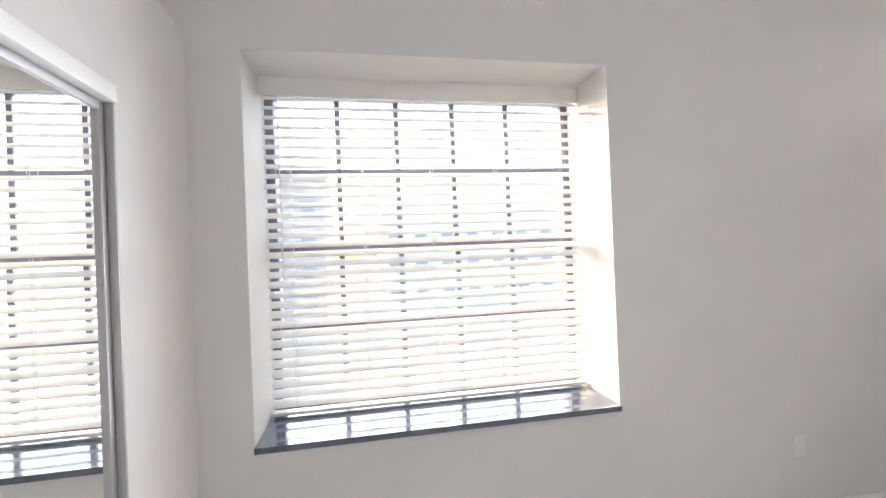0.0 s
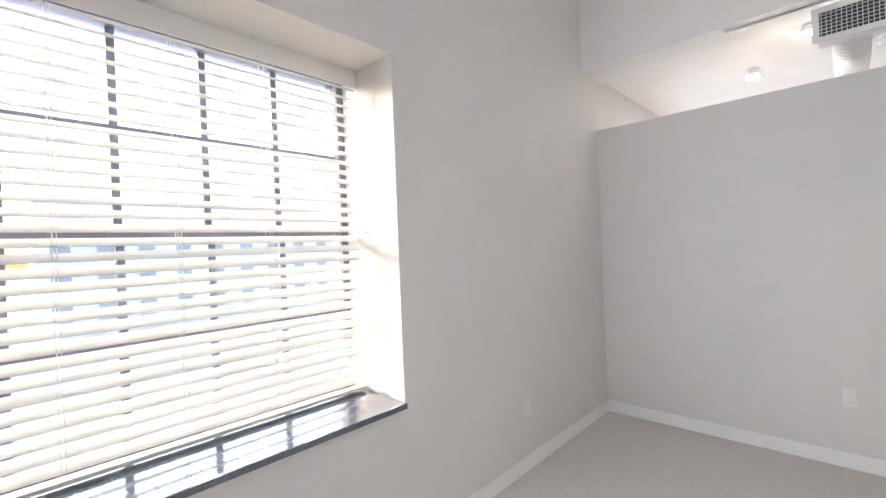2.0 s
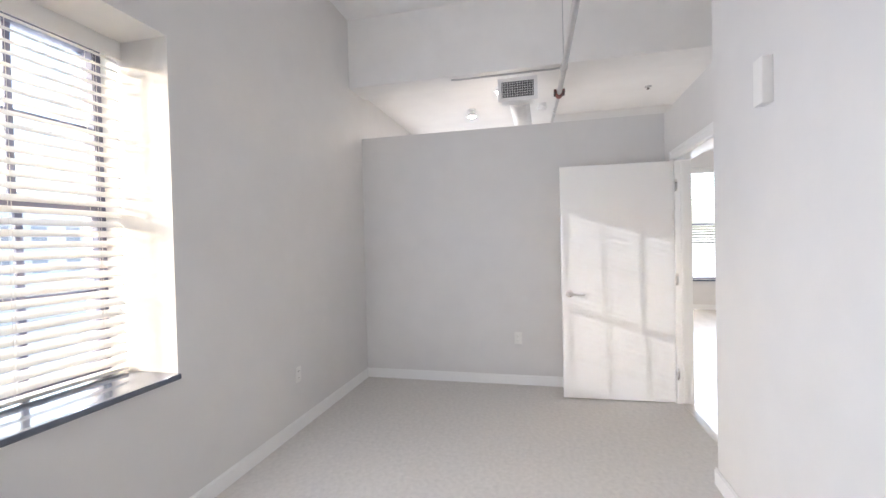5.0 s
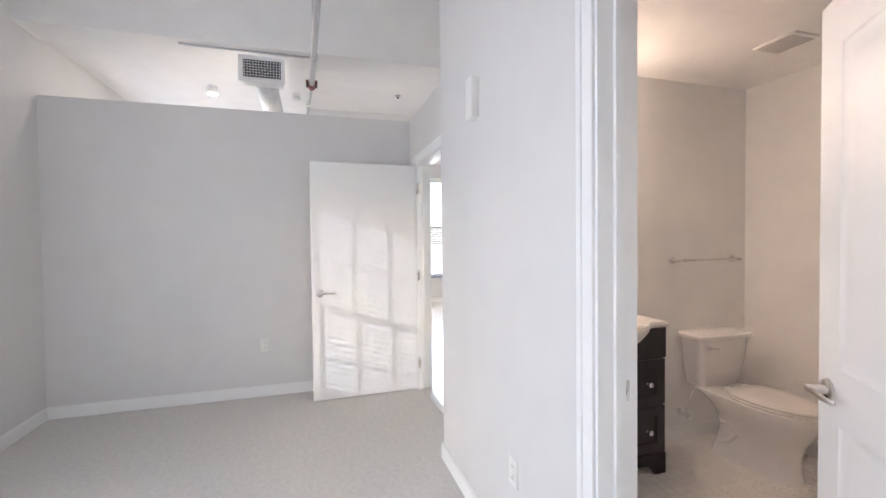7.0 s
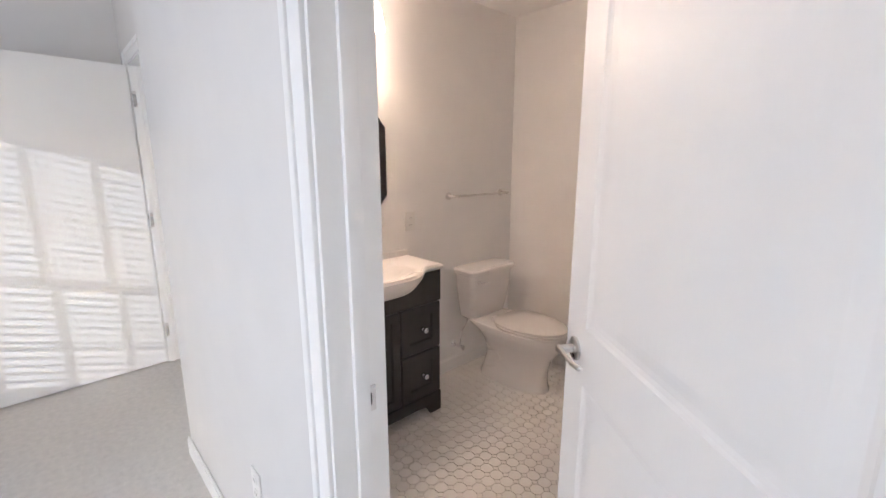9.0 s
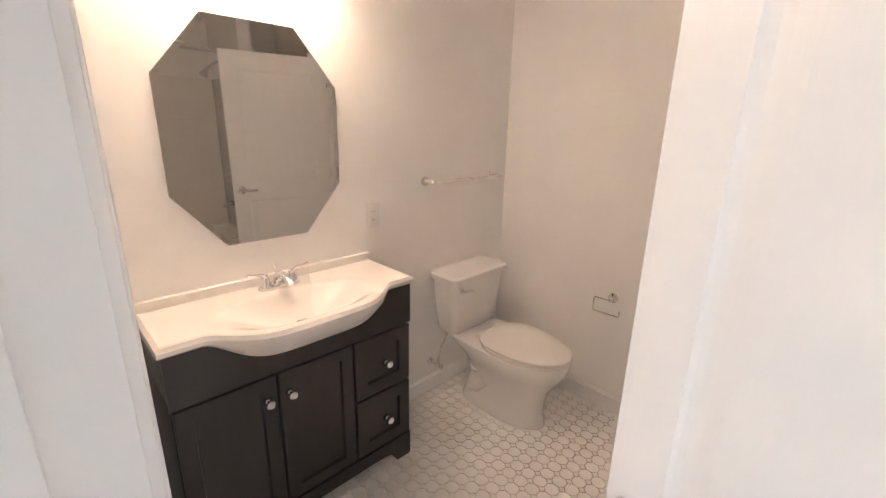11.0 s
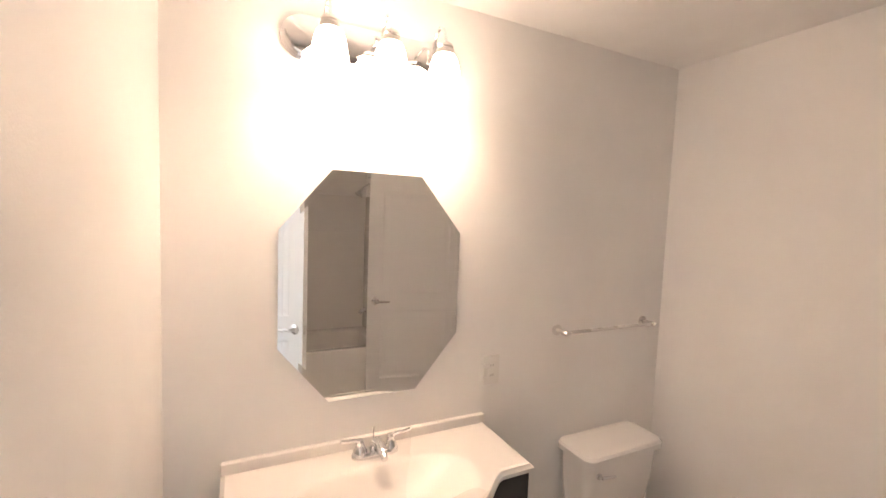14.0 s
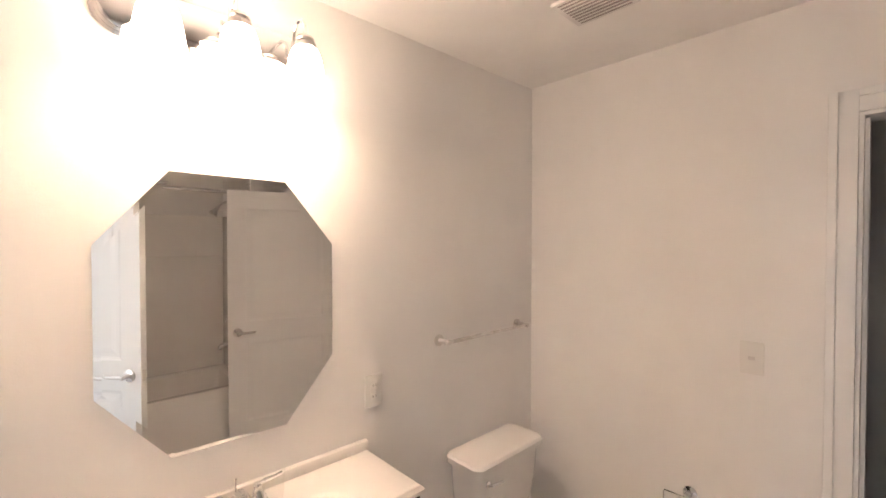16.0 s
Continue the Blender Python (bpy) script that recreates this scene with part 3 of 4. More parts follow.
# ---- bedroom things ----
def mirror_door(y0, y1, x, label):
    o = thing("closet_mirror_door", (x, (y0 + y1) / 2, 0.015), label, "closet door", "sliding closet doors")
    z0, z1, w = 0.03, CL_Z - 0.055, 0.026
    part("mirror_panel", box(x - 0.003, x + 0.003, y0 + w - 0.004, y1 - w + 0.004, z0 + w, z1 - w), M_MIRROR, o, "silver mirror glass", smooth=False)
    for ya, yb, za, zb in ((y0, y0 + w, z0, z1), (y1 - w, y1, z0, z1), (y0 + w, y1 - w, z0, z0 + w), (y0 + w, y1 - w, z1 - w, z1)):
        part("door_frame_rail", box(x - 0.011, x + 0.011, ya, yb, za, zb, 0.004), M_ALU, o)
    return o


mirror_door((CL_Y0 + CL_Y1) / 2 - 0.03, CL_Y1 - 0.012, CLOSET_X - 0.030, "mirrored sliding closet door in a brushed metal frame")
mirror_door(CL_Y0 + 0.012, (CL_Y0 + CL_Y1) / 2 + 0.03, CLOSET_X - 0.062, "mirrored sliding closet door behind its neighbour")
o = tagged(new("closet_track"), "white closet door track and grey side channels", "door track", kind="structure")
part("head_track", box(CLOSET_X - 0.085, CLOSET_X + 0.012, CL_Y0, CL_Y1, CL_Z - 0.052, CL_Z, 0.003), M_TRIM, o)
part("side_channel", box(CLOSET_X - 0.085, CLOSET_X + 0.004, CL_Y1 - 0.010, CL_Y1, 0, CL_Z - 0.052, 0.002), M_ALU, o)
part("side_channel", box(CLOSET_X - 0.085, CLOSET_X + 0.004, CL_Y0, CL_Y0 + 0.010, 0, CL_Z - 0.052, 0.002), M_ALU, o)
part("floor_track", box(CLOSET_X - 0.085, CLOSET_X + 0.0, CL_Y0, CL_Y1, 0, 0.012, 0.003), M_ALU, o)


def wall_plate(name, p, out, label, kind):
    """A cover plate 0.07 by 0.115 on a wall; out is the wall's normal; kind: outlet, decora, toggle or phone."""
    a = math.degrees(math.atan2(out[1], out[0])) + 90
    o = thing(name, m=Matrix.Translation(p) @ Matrix.Rotation(radians(a), 4, "Z"), label=label, category="wall plate")
    part("cover_plate", box(-0.036, 0.036, -0.006, 0.0, -0.058, 0.058, 0.003), M_PLATE, o, local=True)
    if kind == "outlet":
        for z in (-0.024, 0.024):
            part("socket", lathe([(0.0165, 0), (0.0165, 0.002), (0.015, 0.003)], Matrix.Translation((0, -0.0055, z)) @ Matrix.Rotation(radians(90), 4, "X"), 20), M_PLATE, o, local=True)
            for x in (-0.006, 0.006):
                part("slot", box(x - 0.0011, x + 0.0011, -0.0092, -0.0082, z - 0.004, z + 0.005), M_PORT, o, local=True)
    if kind == "decora":
        part("insert", box(-0.0165, 0.0165, -0.0085, -0.0055, -0.033, 0.033, 0.0015), M_PLATE, o, local=True)
        for z in (-0.02, 0.02):
            for x in (-0.006, 0.006):
                part("slot", box(x - 0.0011, x + 0.0011, -0.0092, -0.0083, z - 0.004, z + 0.004), M_PORT, o, local=True)
    if kind == "toggle":
        part("toggle", box(-0.005, 0.005, -0.017, -0.0055, -0.010, 0.004, 0.002), M_PLATE, o, local=True)
    if kind == "rocker":
        part("button", box(-0.010, 0.010, -0.012, -0.0055, -0.006, 0.006, 0.002), M_NICKEL, o, local=True)
    return o


wall_plate("wall_outlet", (2.30, WIN_Y, 0.425), (0, -1), "white duplex outlet on the window wall", "outlet")
wall_plate("wall_outlet", (PART_X, 0.60, 0.455), (-1, 0), "white duplex outlet on the partition wall", "outlet")
wall_plate("wall_outlet", (1.10, BED_Y, 0.43), (0, 1), "white duplex outlet beside the bathroom doorway", "outlet")
o = thing("door_chime", (1.48, BED_Y, 1.955), "white plastic alarm box high on the wall", "alarm box")
part("housing", box(1.440, 1.520, BED_Y, BED_Y + 0.042, 1.955, 2.15, 0.005), M_PLATE, o)
for k in range(5):
    part("louvre", box(1.517, 1.5215, BED_Y + 0.008, BED_Y + 0.034, 2.02 + k * 0.016, 2.028 + k * 0.016, 0.001), M_GRILLE, o)

# register, duct, pipes and spots above the partition
o = thing("air_register", (3.17, 0.532, 2.62), "white louvred supply register on a silver duct", "air vent")
part("frame", grid_wall("x", 3.142, 3.158, 0.364, 0.702, 2.615, 2.812, [(0.396, 0.670, 2.645, 2.782)]), M_GRILLE, o)
part("boot", box(3.159, 3.335, 0.387, 0.679, 2.635, 2.79, 0.004), M_GALV, o)
# dark sheet in place of the shade inside the boot
part("backing", box(3.152, 3.158, 0.396, 0.670, 2.645, 2.782), M_VENTDARK, o)
for k in range(13):
    y = 0.406 + k * 0.0212
    part("vertical_blade", box(3.1435, 3.150, y - 0.0017, y + 0.0017, 2.645, 2.782), M_GRILLE, o)
for k in range(6):
    z = 2.664 + k * 0.0205
    part("louvre", box(3.1425, 3.147, 0.396, 0.670, z - 0.0011, z + 0.0011), M_GRILLE, o)
o = thing("flexible_duct", (4.6, 0.56, 2.5), "silver ribbed duct running over the partition", "duct")
prof, n = [], 330
for k in range(n):
    x = 3.336 + k * 0.010
    prof.append(((x, 0.532, 2.70 - 0.02 * min(1, k / 44)), (0.078, 0.086, 0.0905, 0.0915, 0.0905, 0.086)[k % 6]))
part("duct_pipe", tube([p for p, r in prof], [r for p, r in prof], 20), M_GALV, o)
for x in (3.9, 5.2):
    part("hanger_strap", tube([(x, 0.465, 2.68), (x, 0.465, 3.0)], 0.003, 6), M_GALV, o)
o = thing("sprinkler_pipe", (2.6, 0.12, 2.8), "grey painted sprinkler pipe with red couplings", "pipe")
part("main_pipe", tube([(-0.80, 0.05, 2.83), (3.72, 0.163, 2.83)], 0.024, 14), M_PIPE, o)
part("sleeve", tube([(3.03, 0.146, 2.83), (3.08, 0.148, 2.83)], 0.0265, 14), M_PIPE, o)
b = tube([(3.70, 0.163, 2.83), (3.715, 0.163, 2.83), (3.72, 0.163, 2.83), (3.77, 0.164, 2.83), (3.775, 0.164, 2.83), (3.79, 0.165, 2.83)], [0.033, 0.033, 0.029, 0.029, 0.033, 0.033], 18)
part("coupling", b, M_RED, o, "dark red grooved pipe coupling")
for y in (0.124, 0.204):
    for k in range(4):
        part("bolt", box(3.645 + 0.036 * k, 3.667 + 0.036 * k, y - 0.011, y + 0.011, 2.816, 2.846, 0.004), M_BOLT, o, "dark bolt head")
    part("bolt_bar", box(3.64, 3.785, y - 0.006, y + 0.006, 2.822, 2.840, 0.002), M_RED, o)
part("branch_pipe", tube([(3.78, 0.165, 2.83), (4.75, 0.215, 2.83)], 0.015, 12), M_PIPE, o)
part("sprinkler_head", lathe([(0.010, 0.06), (0.010, 0.03), (0.016, 0.02), (0.006, 0.012), (0.022, 0.004), (0.022, 0.0)], Matrix.Translation((4.2, 0.20, 2.775)), 14), M_CHROME, o)
part("hanger_rod", tube([(3.10, 0.150, 2.85), (3.10, 0.150, TOP)], 0.004, 8), M_PIPE, o)
b = tube([(3.10, 0.149 + 0.032 * math.cos(a * math.tau / 16), 2.832 + 0.032 * math.sin(a * math.tau / 16)) for a in range(16)], 0.003, 6, closed=True)
part("ring_hanger", b, M_PIPE, o)
single("surface_conduit", tube([(3.42, 1.17, 2.958), (3.42, 1.12, 2.952), (3.42, 0.22, 2.952), (3.42, 0.16, 2.958)], 0.008, 10), M_PIPE, "thin white conduit along the underside of the beam", "conduit")


def spot(p, top, lit=True):
    o = thing("ceiling_spot", p, "small white ceiling spotlight, " + ("switched on" if lit else "turned away"), "ceiling light", "living room spots")
    part("canopy", lathe([(0.05, top - p[2] - 0.014), (0.05, top - p[2])], Matrix.Translation(p), 18), M_TRIM, o)
    part("stem", tube([Vector(p) + Vector((0, 0, 0.04)), (p[0], p[1], top - 0.01)], 0.012, 10), M_TRIM, o)
    part("head", lathe([(0.047, 0.0), (0.052, 0.004), (0.052, 0.03), (0.03, 0.055)], Matrix.Translation(p), 20), M_TRIM, o)
    part("lens", lathe([(0.044, -0.004), (0.046, 0.001)], Matrix.Translation(p), 20), M_CANLED if lit else M_GRILLE, o, "glowing round lens" if lit else "")
    if lit:
        down_light("spot_bulb", (p[0], p[1], p[2] - 0.012), CAN_WATTS, (1.0, 0.86, 0.70), 0.04)


spot((4.53, 1.156, 2.92), 3.0)
spot((3.86, 0.74, 2.945), 3.0)
spot((4.55, 0.33, 2.93), 3.0, False)
# unseen lit spot, added over the floor beyond the bedroom doorway
spot((6.0, -1.4, 2.92), 3.0)
o = thing("sprinkler_flush_head", (4.305, -0.764, 2.97), "small grey sprinkler head on the ceiling", "sprinkler")
part("escutcheon", lathe([(0.018, 0.018), (0.034, 0.024), (0.036, 0.030)], Matrix.Translation((4.305, -0.764, 2.97)), 18), M_ALU, o)
part("deflector", lathe([(0.016, 0.0), (0.017, 0.003), (0.006, 0.006), (0.006, 0.020)], Matrix.Translation((4.305, -0.764, 2.97)), 14), M_BOLT, o)

# ---- bathroom things ----
VY0, VY1, VX, VZ = -1.775, -0.865, 1.502, 0.889
VC = (VY0 + VY1) / 2


def front(y):
    """The bowed front edge of the vanity top."""
    u = (y - VC) / (VY1 - VY0) * 2
    k = max(0.0, 1 - (abs(u) / 0.75) ** 2.6)
    s = k * k * (3 - 2 * k)
    return VX - 0.120 * s


o = thing("vanity_cabinet", (1.66, VC, 0), "dark espresso wood vanity cabinet with two doors and two drawers", "cabinet")
FX = VX + 0.016
CY0, CY1 = VY0 + 0.003, VY1 - 0.010
# black board set behind the fronts to paint the shade in their gaps
part("gap_shade_board", box(FX + 0.0175, FX + 0.0200, CY0 + 0.004, CY1 - 0.004, 0.126, 0.690), M_SLOT, o)
part("body", box(FX + 0.0202, BATH_X - 0.002, CY0 + 0.0, CY1, 0.10, 0.700, 0.002), M_VAN, o)
for y0, y1 in ((CY0, CY0 + 0.016), (CY1 - 0.016, CY1)):
    part("side_panel", box(FX + 0.018, BATH_X - 0.002, y0, y1, 0.7005, VZ - 0.034, 0.001), M_VAN, o)
prof = [(CY0, 0.681), (CY1, 0.681)]
for k in range(33):
    y = CY1 + (CY0 - CY1) * k / 32
    prof.append((y, VZ - 0.034 - 0.092 * max(0.0, (VX - front(y)) / 0.120)))
part("fascia", loft([[(FX, y, z) for y, z in prof], [(FX + 0.016, y, z) for y, z in prof]]), M_VAN, o, smooth=False)
prof = [(CY0, 0.0), (CY0 + 0.075, 0.0), (CY0 + 0.085, 0.02), (CY0 + 0.115, 0.055), (CY0 + 0.17, 0.062), (CY1 - 0.17, 0.062), (CY1 - 0.115, 0.055), (CY1 - 0.085, 0.02), (CY1 - 0.075, 0.0), (CY1, 0.0), (CY1, 0.123), (CY0, 0.123)]
part("base_rail", loft([[(FX, y, z) for y, z in prof], [(FX + 0.018, y, z) for y, z in prof]]), M_VAN, o, smooth=False)
for y0, y1 in ((CY0, CY0 + 0.018), (CY1 - 0.018, CY1)):
    part("side_foot", box(FX + 0.02, BATH_X - 0.02, y0, y1, 0.0, 0.10, 0.002), M_VAN, o)


def cab_front(name, y0, y1, z0, z1, ky, kz, inset=0.052):
    """A cabinet front with a recessed flat panel and a knob, standing proud of the carcass."""
    x = FX
    rect = lambda i, dx: [(x + dx, y0 + i, z0 + i), (x + dx, y1 - i, z0 + i), (x + dx, y1 - i, z1 - i), (x + dx, y0 + i, z1 - i)]
    d = part(name, loft([rect(0, 0.017), rect(0, 0.002), rect(0.002, 0), rect(inset - 0.004, 0), rect(inset, 0.011), rect(inset + 0.001, 0.012)]), M_VAN, o, smooth=False)
    m = Matrix.Translation((x, ky, kz)) @ Matrix.Rotation(radians(-90), 4, "Y")
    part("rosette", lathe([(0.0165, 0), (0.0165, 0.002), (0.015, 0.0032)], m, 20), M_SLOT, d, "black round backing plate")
    part("knob", lathe([(0.0075, 0.0032), (0.0075, 0.006), (0.0045, 0.008), (0.0045, 0.020), (0.010, 0.024), (0.0150, 0.029), (0.0150, 0.035), (0.011, 0.039), (0.004, 0.040)], m, 20), M_CHROME, d, "polished chrome knob")


G = 0.0050
cab_front("door", -1.187 + G, CY1 - G, 0.132, 0.672, -1.147, 0.590)
cab_front("door", -1.488 + G, -1.187 - G, 0.132, 0.672, -1.225, 0.590)
cab_front("drawer", CY0 + G, -1.488 - G, 0.410, 0.672, -1.637, 0.540, 0.060)
cab_front("drawer", CY0 + G, -1.488 - G, 0.132, 0.400, -1.637, 0.267, 0.060)

# vanity top: a slab with a bowed front, a sunk basin and a belly under the bow
o = thing("sink_basin", (1.66, VC, VZ - 0.033), "white cultured marble vanity top with an integral oval basin", "sink")
NY, NX = 72, 40
b = bmesh.new()


def top_z(x, y):
    r = ((abs(y - VC) / 0.275) ** 2.5 + (abs(x - 1.558) / 0.142) ** 2.5) ** 0.4
    z = VZ
    if r < 1:
        back = max(0.0, (x - 1.558) / 0.142) ** 0.7
        z -= 0.090 * (1 - r ** 1.8) ** (1.5 - 0.5 * min(1.0, back))
    edge = min(x - front(y), (y - VY0), (VY1 - y))
    if edge < 0.016:
        z += 0.004 * math.sin(math.pi * min(1, max(0, edge) / 0.016)) - (0.006 if edge < 0.002 else 0)
    return z


gridv = []
for i in range(NY + 1):
    y = VY0 + (VY1 - VY0) * i / NY
    f = front(y)
    row = []
    for j in range(NX + 1):
        s = (j / NX) ** 1.25
        x = f + (BATH_X - 0.002 - f) * s
        row.append(b.verts.new((x, y, top_z(x, y))))
    gridv.append(row)
for i in range(NY):
    for j in range(NX):
        b.faces.new((gridv[i][j], gridv[i + 1][j], gridv[i + 1][j + 1], gridv[i][j + 1]))
under = []
for i in range(NY + 1):
    y = VY0 + (VY1 - VY0) * i / NY
    f = front(y)
    bow = max(0.0, (VX - f) / 0.120)
    drop = 0.030 + 0.030 * bow
    top = gridv[i][0]
    a = b.verts.new((f - 0.004, y, VZ - 0.010))
    c = b.verts.new((f - 0.003 + 0.010 * bow, y, VZ - drop * 0.75))
    d = b.verts.new((f + 0.006 + 0.060 * bow, y, VZ - drop - 0.045 * bow))
    e = b.verts.new((VX + 0.020, y, VZ - 0.033 - 0.075 * bow))
    h = b.verts.new((BATH_X - 0.002, y, VZ - 0.033 - 0.075 * bow))
    under.append((top, a, c, d, e, h, gridv[i][NX]))
for q, w in zip(under, under[1:]):
    for k in range(len(q) - 1):
        b.faces.new((q[k], q[k + 1], w[k + 1], w[k]))
for i in (0, NY):
    b.faces.new([*under[i][:6], *reversed(gridv[i][1:])])
part("basin_top", b, M_TOP, o)
part("backsplash", box(BATH_X - 0.022, BATH_X - 0.001, VY0, VY1, VZ - 0.004, VZ + 0.035, 0.007, seg=3), M_TOP, o)
dz = VZ - 0.087
part("drain", lathe([(0.031, dz - 0.006), (0.031, dz + 0.006), (0.026, dz + 0.008), (0.0245, dz + 0.004), (0.015, dz - 0.004), (0.010, dz - 0.004), (0.008, dz + 0.003), (0.002, dz + 0.004)], Matrix.Translation((1.562, VC, 0)), 24), M_CHROME, o, "chrome pop-up drain")
# black disc painting the shade round the stopper
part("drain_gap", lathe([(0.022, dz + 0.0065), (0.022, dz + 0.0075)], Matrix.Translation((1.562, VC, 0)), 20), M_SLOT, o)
part("stopper", lathe([(0.0155, dz + 0.0075), (0.0155, dz + 0.012), (0.006, dz + 0.015)], Matrix.Translation((1.562, VC, 0)), 18), M_CHROME, o)

# faucet
o = thing("faucet", (1.752, VC, VZ), "polished chrome two-handle faucet", "faucet")
ring = lambda s, z: [(1.752 + 0.026 * s * math.copysign(abs(math.cos(k * math.tau / 32)) ** 0.8, math.cos(k * math.tau / 32)), VC + 0.079 * s * math.copysign(abs(math.sin(k * math.tau / 32)) ** 0.6, math.sin(k * math.tau / 32)), z) for k in range(32)]
part("base_plate", loft([ring(1, VZ), ring(1.0, VZ + 0.008), ring(0.93, VZ + 0.016), ring(0.8, VZ + 0.020)]), M_CHROME, o)
part("spout", tube([(1.756, VC, VZ + 0.012), (1.752, VC, VZ + 0.035), (1.735, VC, VZ + 0.052), (1.705, VC, VZ + 0.056), (1.668, VC, VZ + 0.046), (1.650, VC, VZ + 0.036)], [0.021, 0.019, 0.0165, 0.0145, 0.0125, 0.0115], 16), M_CHROME, o)
part("lift_rod", tube([(1.775, VC, VZ + 0.015), (1.775, VC, VZ + 0.075), (1.775, VC, VZ + 0.082)], [0.0022, 0.0022, 0.004], 8), M_CHROME, o)
for s in (-1, 1):
    y = VC + s * 0.051
    part("handle_bell", lathe([(0.024, 0.012), (0.023, 0.022), (0.016, 0.034), (0.012, 0.048), (0.013, 0.054), (0.009, 0.060)], Matrix.Translation((1.752, y, VZ)), 20), M_CHROME, o)
    part("handle_lever", tube([(1.752, y, VZ + 0.052), (1.748, y + s * 0.02, VZ + 0.062), (1.742, y + s * 0.045, VZ + 0.066), (1.738, y + s * 0.066, VZ + 0.072)], [0.008, 0.007, 0.0055, 0.006], 10), M_CHROME, o)

# bevelled mirror
o = thing("wall_mirror", (BATH_X, -1.331, 1.06), "frameless octagonal mirror hanging above the vanity", "mirror")
oct_ = [(-1.020, 1.252), (-1.178, 1.060), (-1.484, 1.060), (-1.642, 1.252), (-1.642, 1.622), (-1.484, 1.814), (-1.178, 1.814), (-1.020, 1.622)]
cy, cz = -1.331, 1.437
shr = lambda k, x: [(x, cy + (y - cy) * k, cz + (z - cz) * k) for y, z in oct_]
part("mirror_glass", loft([shr(1, BATH_X - 0.001), shr(1, BATH_X - 0.0062), shr(0.95, BATH_X - 0.0060)]), M_MIRROR, o, "bevelled mirror glass", smooth=False)

# vanity light
LZ = 2.195
o = thing("vanity_light", (BATH_X, -1.317, LZ), "chrome three-lamp vanity light with frosted glass shades, switched on", "wall light")


def track(s_y, s_z, x):
    pts = []
    hw, r = 0.297 * s_y - 0.068 * s_z, 0.068 * s_z
    for k in range(16):
        a = -math.pi / 2 + math.pi * k / 15
        pts.append((x, -1.317 + hw + r * math.cos(a), LZ + r * math.sin(a)))
    for k in range(16):
        a = math.pi / 2 + math.pi * k / 15
        pts.append((x, -1.317 - hw + r * math.cos(a), LZ + r * math.sin(a)))
    return pts


part("back_plate", loft([track(1, 1, BATH_X - 0.001), track(1, 1, BATH_X - 0.008), track(0.975, 0.88, BATH_X - 0.012), track(0.975, 0.88, BATH_X - 0.016), track(0.955, 0.76, BATH_X - 0.02), track(0.955, 0.76, BATH_X - 0.024), track(0.93, 0.62, BATH_X - 0.027)]), M_CHROME, o, "stepped polished chrome back plate")
for y in (-1.139, -1.317, -1.495):
    x = BATH_X - 0.130
    pts = [(BATH_X - 0.026, y, LZ - 0.005), (BATH_X - 0.045, y, LZ + 0.002)] + [(x + 0.041 + 0.041 * math.cos(a), y, LZ + 0.035 + 0.052 * math.sin(a)) for a in [math.pi * k / 10 for k in range(11)]] + [(x, y, LZ + 0.012)]
    part("arm", tube(pts, 0.0055, 10), M_CHROME, o)
    part("socket_cap", lathe([(0.010, 0.030), (0.022, 0.024), (0.026, 0.015), (0.024, 0.010), (0.029, 0.004), (0.029, -0.012)], Matrix.Translation((x, y, LZ)), 24), M_NICKEL, o)
    part("shade", lathe([(0.029, -0.008), (0.036, -0.014), (0.0445, -0.036), (0.0495, -0.062), (0.0535, -0.086), (0.0580, -0.110), (0.0625, -0.131), (0.0605, -0.134), (0.0585, -0.131), (0.0545, -0.110), (0.0500, -0.086), (0.0455, -0.062), (0.0405, -0.038), (0.030, -0.018)], Matrix.Translation((x, y, LZ)), 32, caps=False), M_SHADE, o, "glowing frosted glass bell shade")
    bulb_light("vanity_bulb", (x, y, LZ - 0.085), BULB_WATTS, (1.0, 0.75, 0.56), 0.024)

# towel bar, paper holder, plates, ceiling fan
o = thing("towel_bar", (BATH_X, -2.39, 1.22), "satin nickel towel bar on two round posts", "towel bar")
for y in (-2.13, -2.655):
    part("post", lathe([(0.024, 0), (0.024, 0.006), (0.011, 0.010), (0.010, 0.055), (0.012, 0.062), (0.008, 0.070)], Matrix.Translation((BATH_X, y, 1.22)) @ Matrix.Rotation(radians(-90), 4, "Y"), 20), M_NICKEL, o)
part("bar", tube([(BATH_X - 0.058, -2.11, 1.22), (BATH_X - 0.058, -2.675, 1.22)], 0.0075, 12), M_NICKEL, o)
o = thing("paper_holder", (1.075, BATH_S, 0.60), "chrome paper holder with a hanging wire loop", "paper holder")
part("post", lathe([(0.026, 0), (0.026, 0.006), (0.012, 0.010), (0.011, 0.045), (0.006, 0.05)], Matrix.Translation((1.075, BATH_S, 0.645)) @ Matrix.Rotation(radians(-90), 4, "X"), 20), M_CHROME, o)
yy = BATH_S + 0.042
part("wire_loop", tube([(1.07, yy, 0.642), (1.155, yy, 0.640), (1.160, yy, 0.632), (1.160, yy, 0.572), (1.154, yy, 0.565), (1.025, yy, 0.565), (1.019, yy, 0.572), (1.019, yy, 0.600)], 0.0035, 8), M_CHROME, o)
wall_plate("wall_outlet", (BATH_X, -1.808, 1.088), (-1, 0), "white outlet with a rectangular insert above the vanity", "decora")
wall_plate("light_switch", (0.882, BATH_S, 1.215), (0, 1), "white plate with a small round button", "rocker")
o = thing("light_switch", m=Matrix.Translation((0.915, BATH_Y, 1.145)) @ Matrix.Rotation(radians(0), 4, "Z"), label="white double switch plate with two toggles beside the door", category="wall plate")
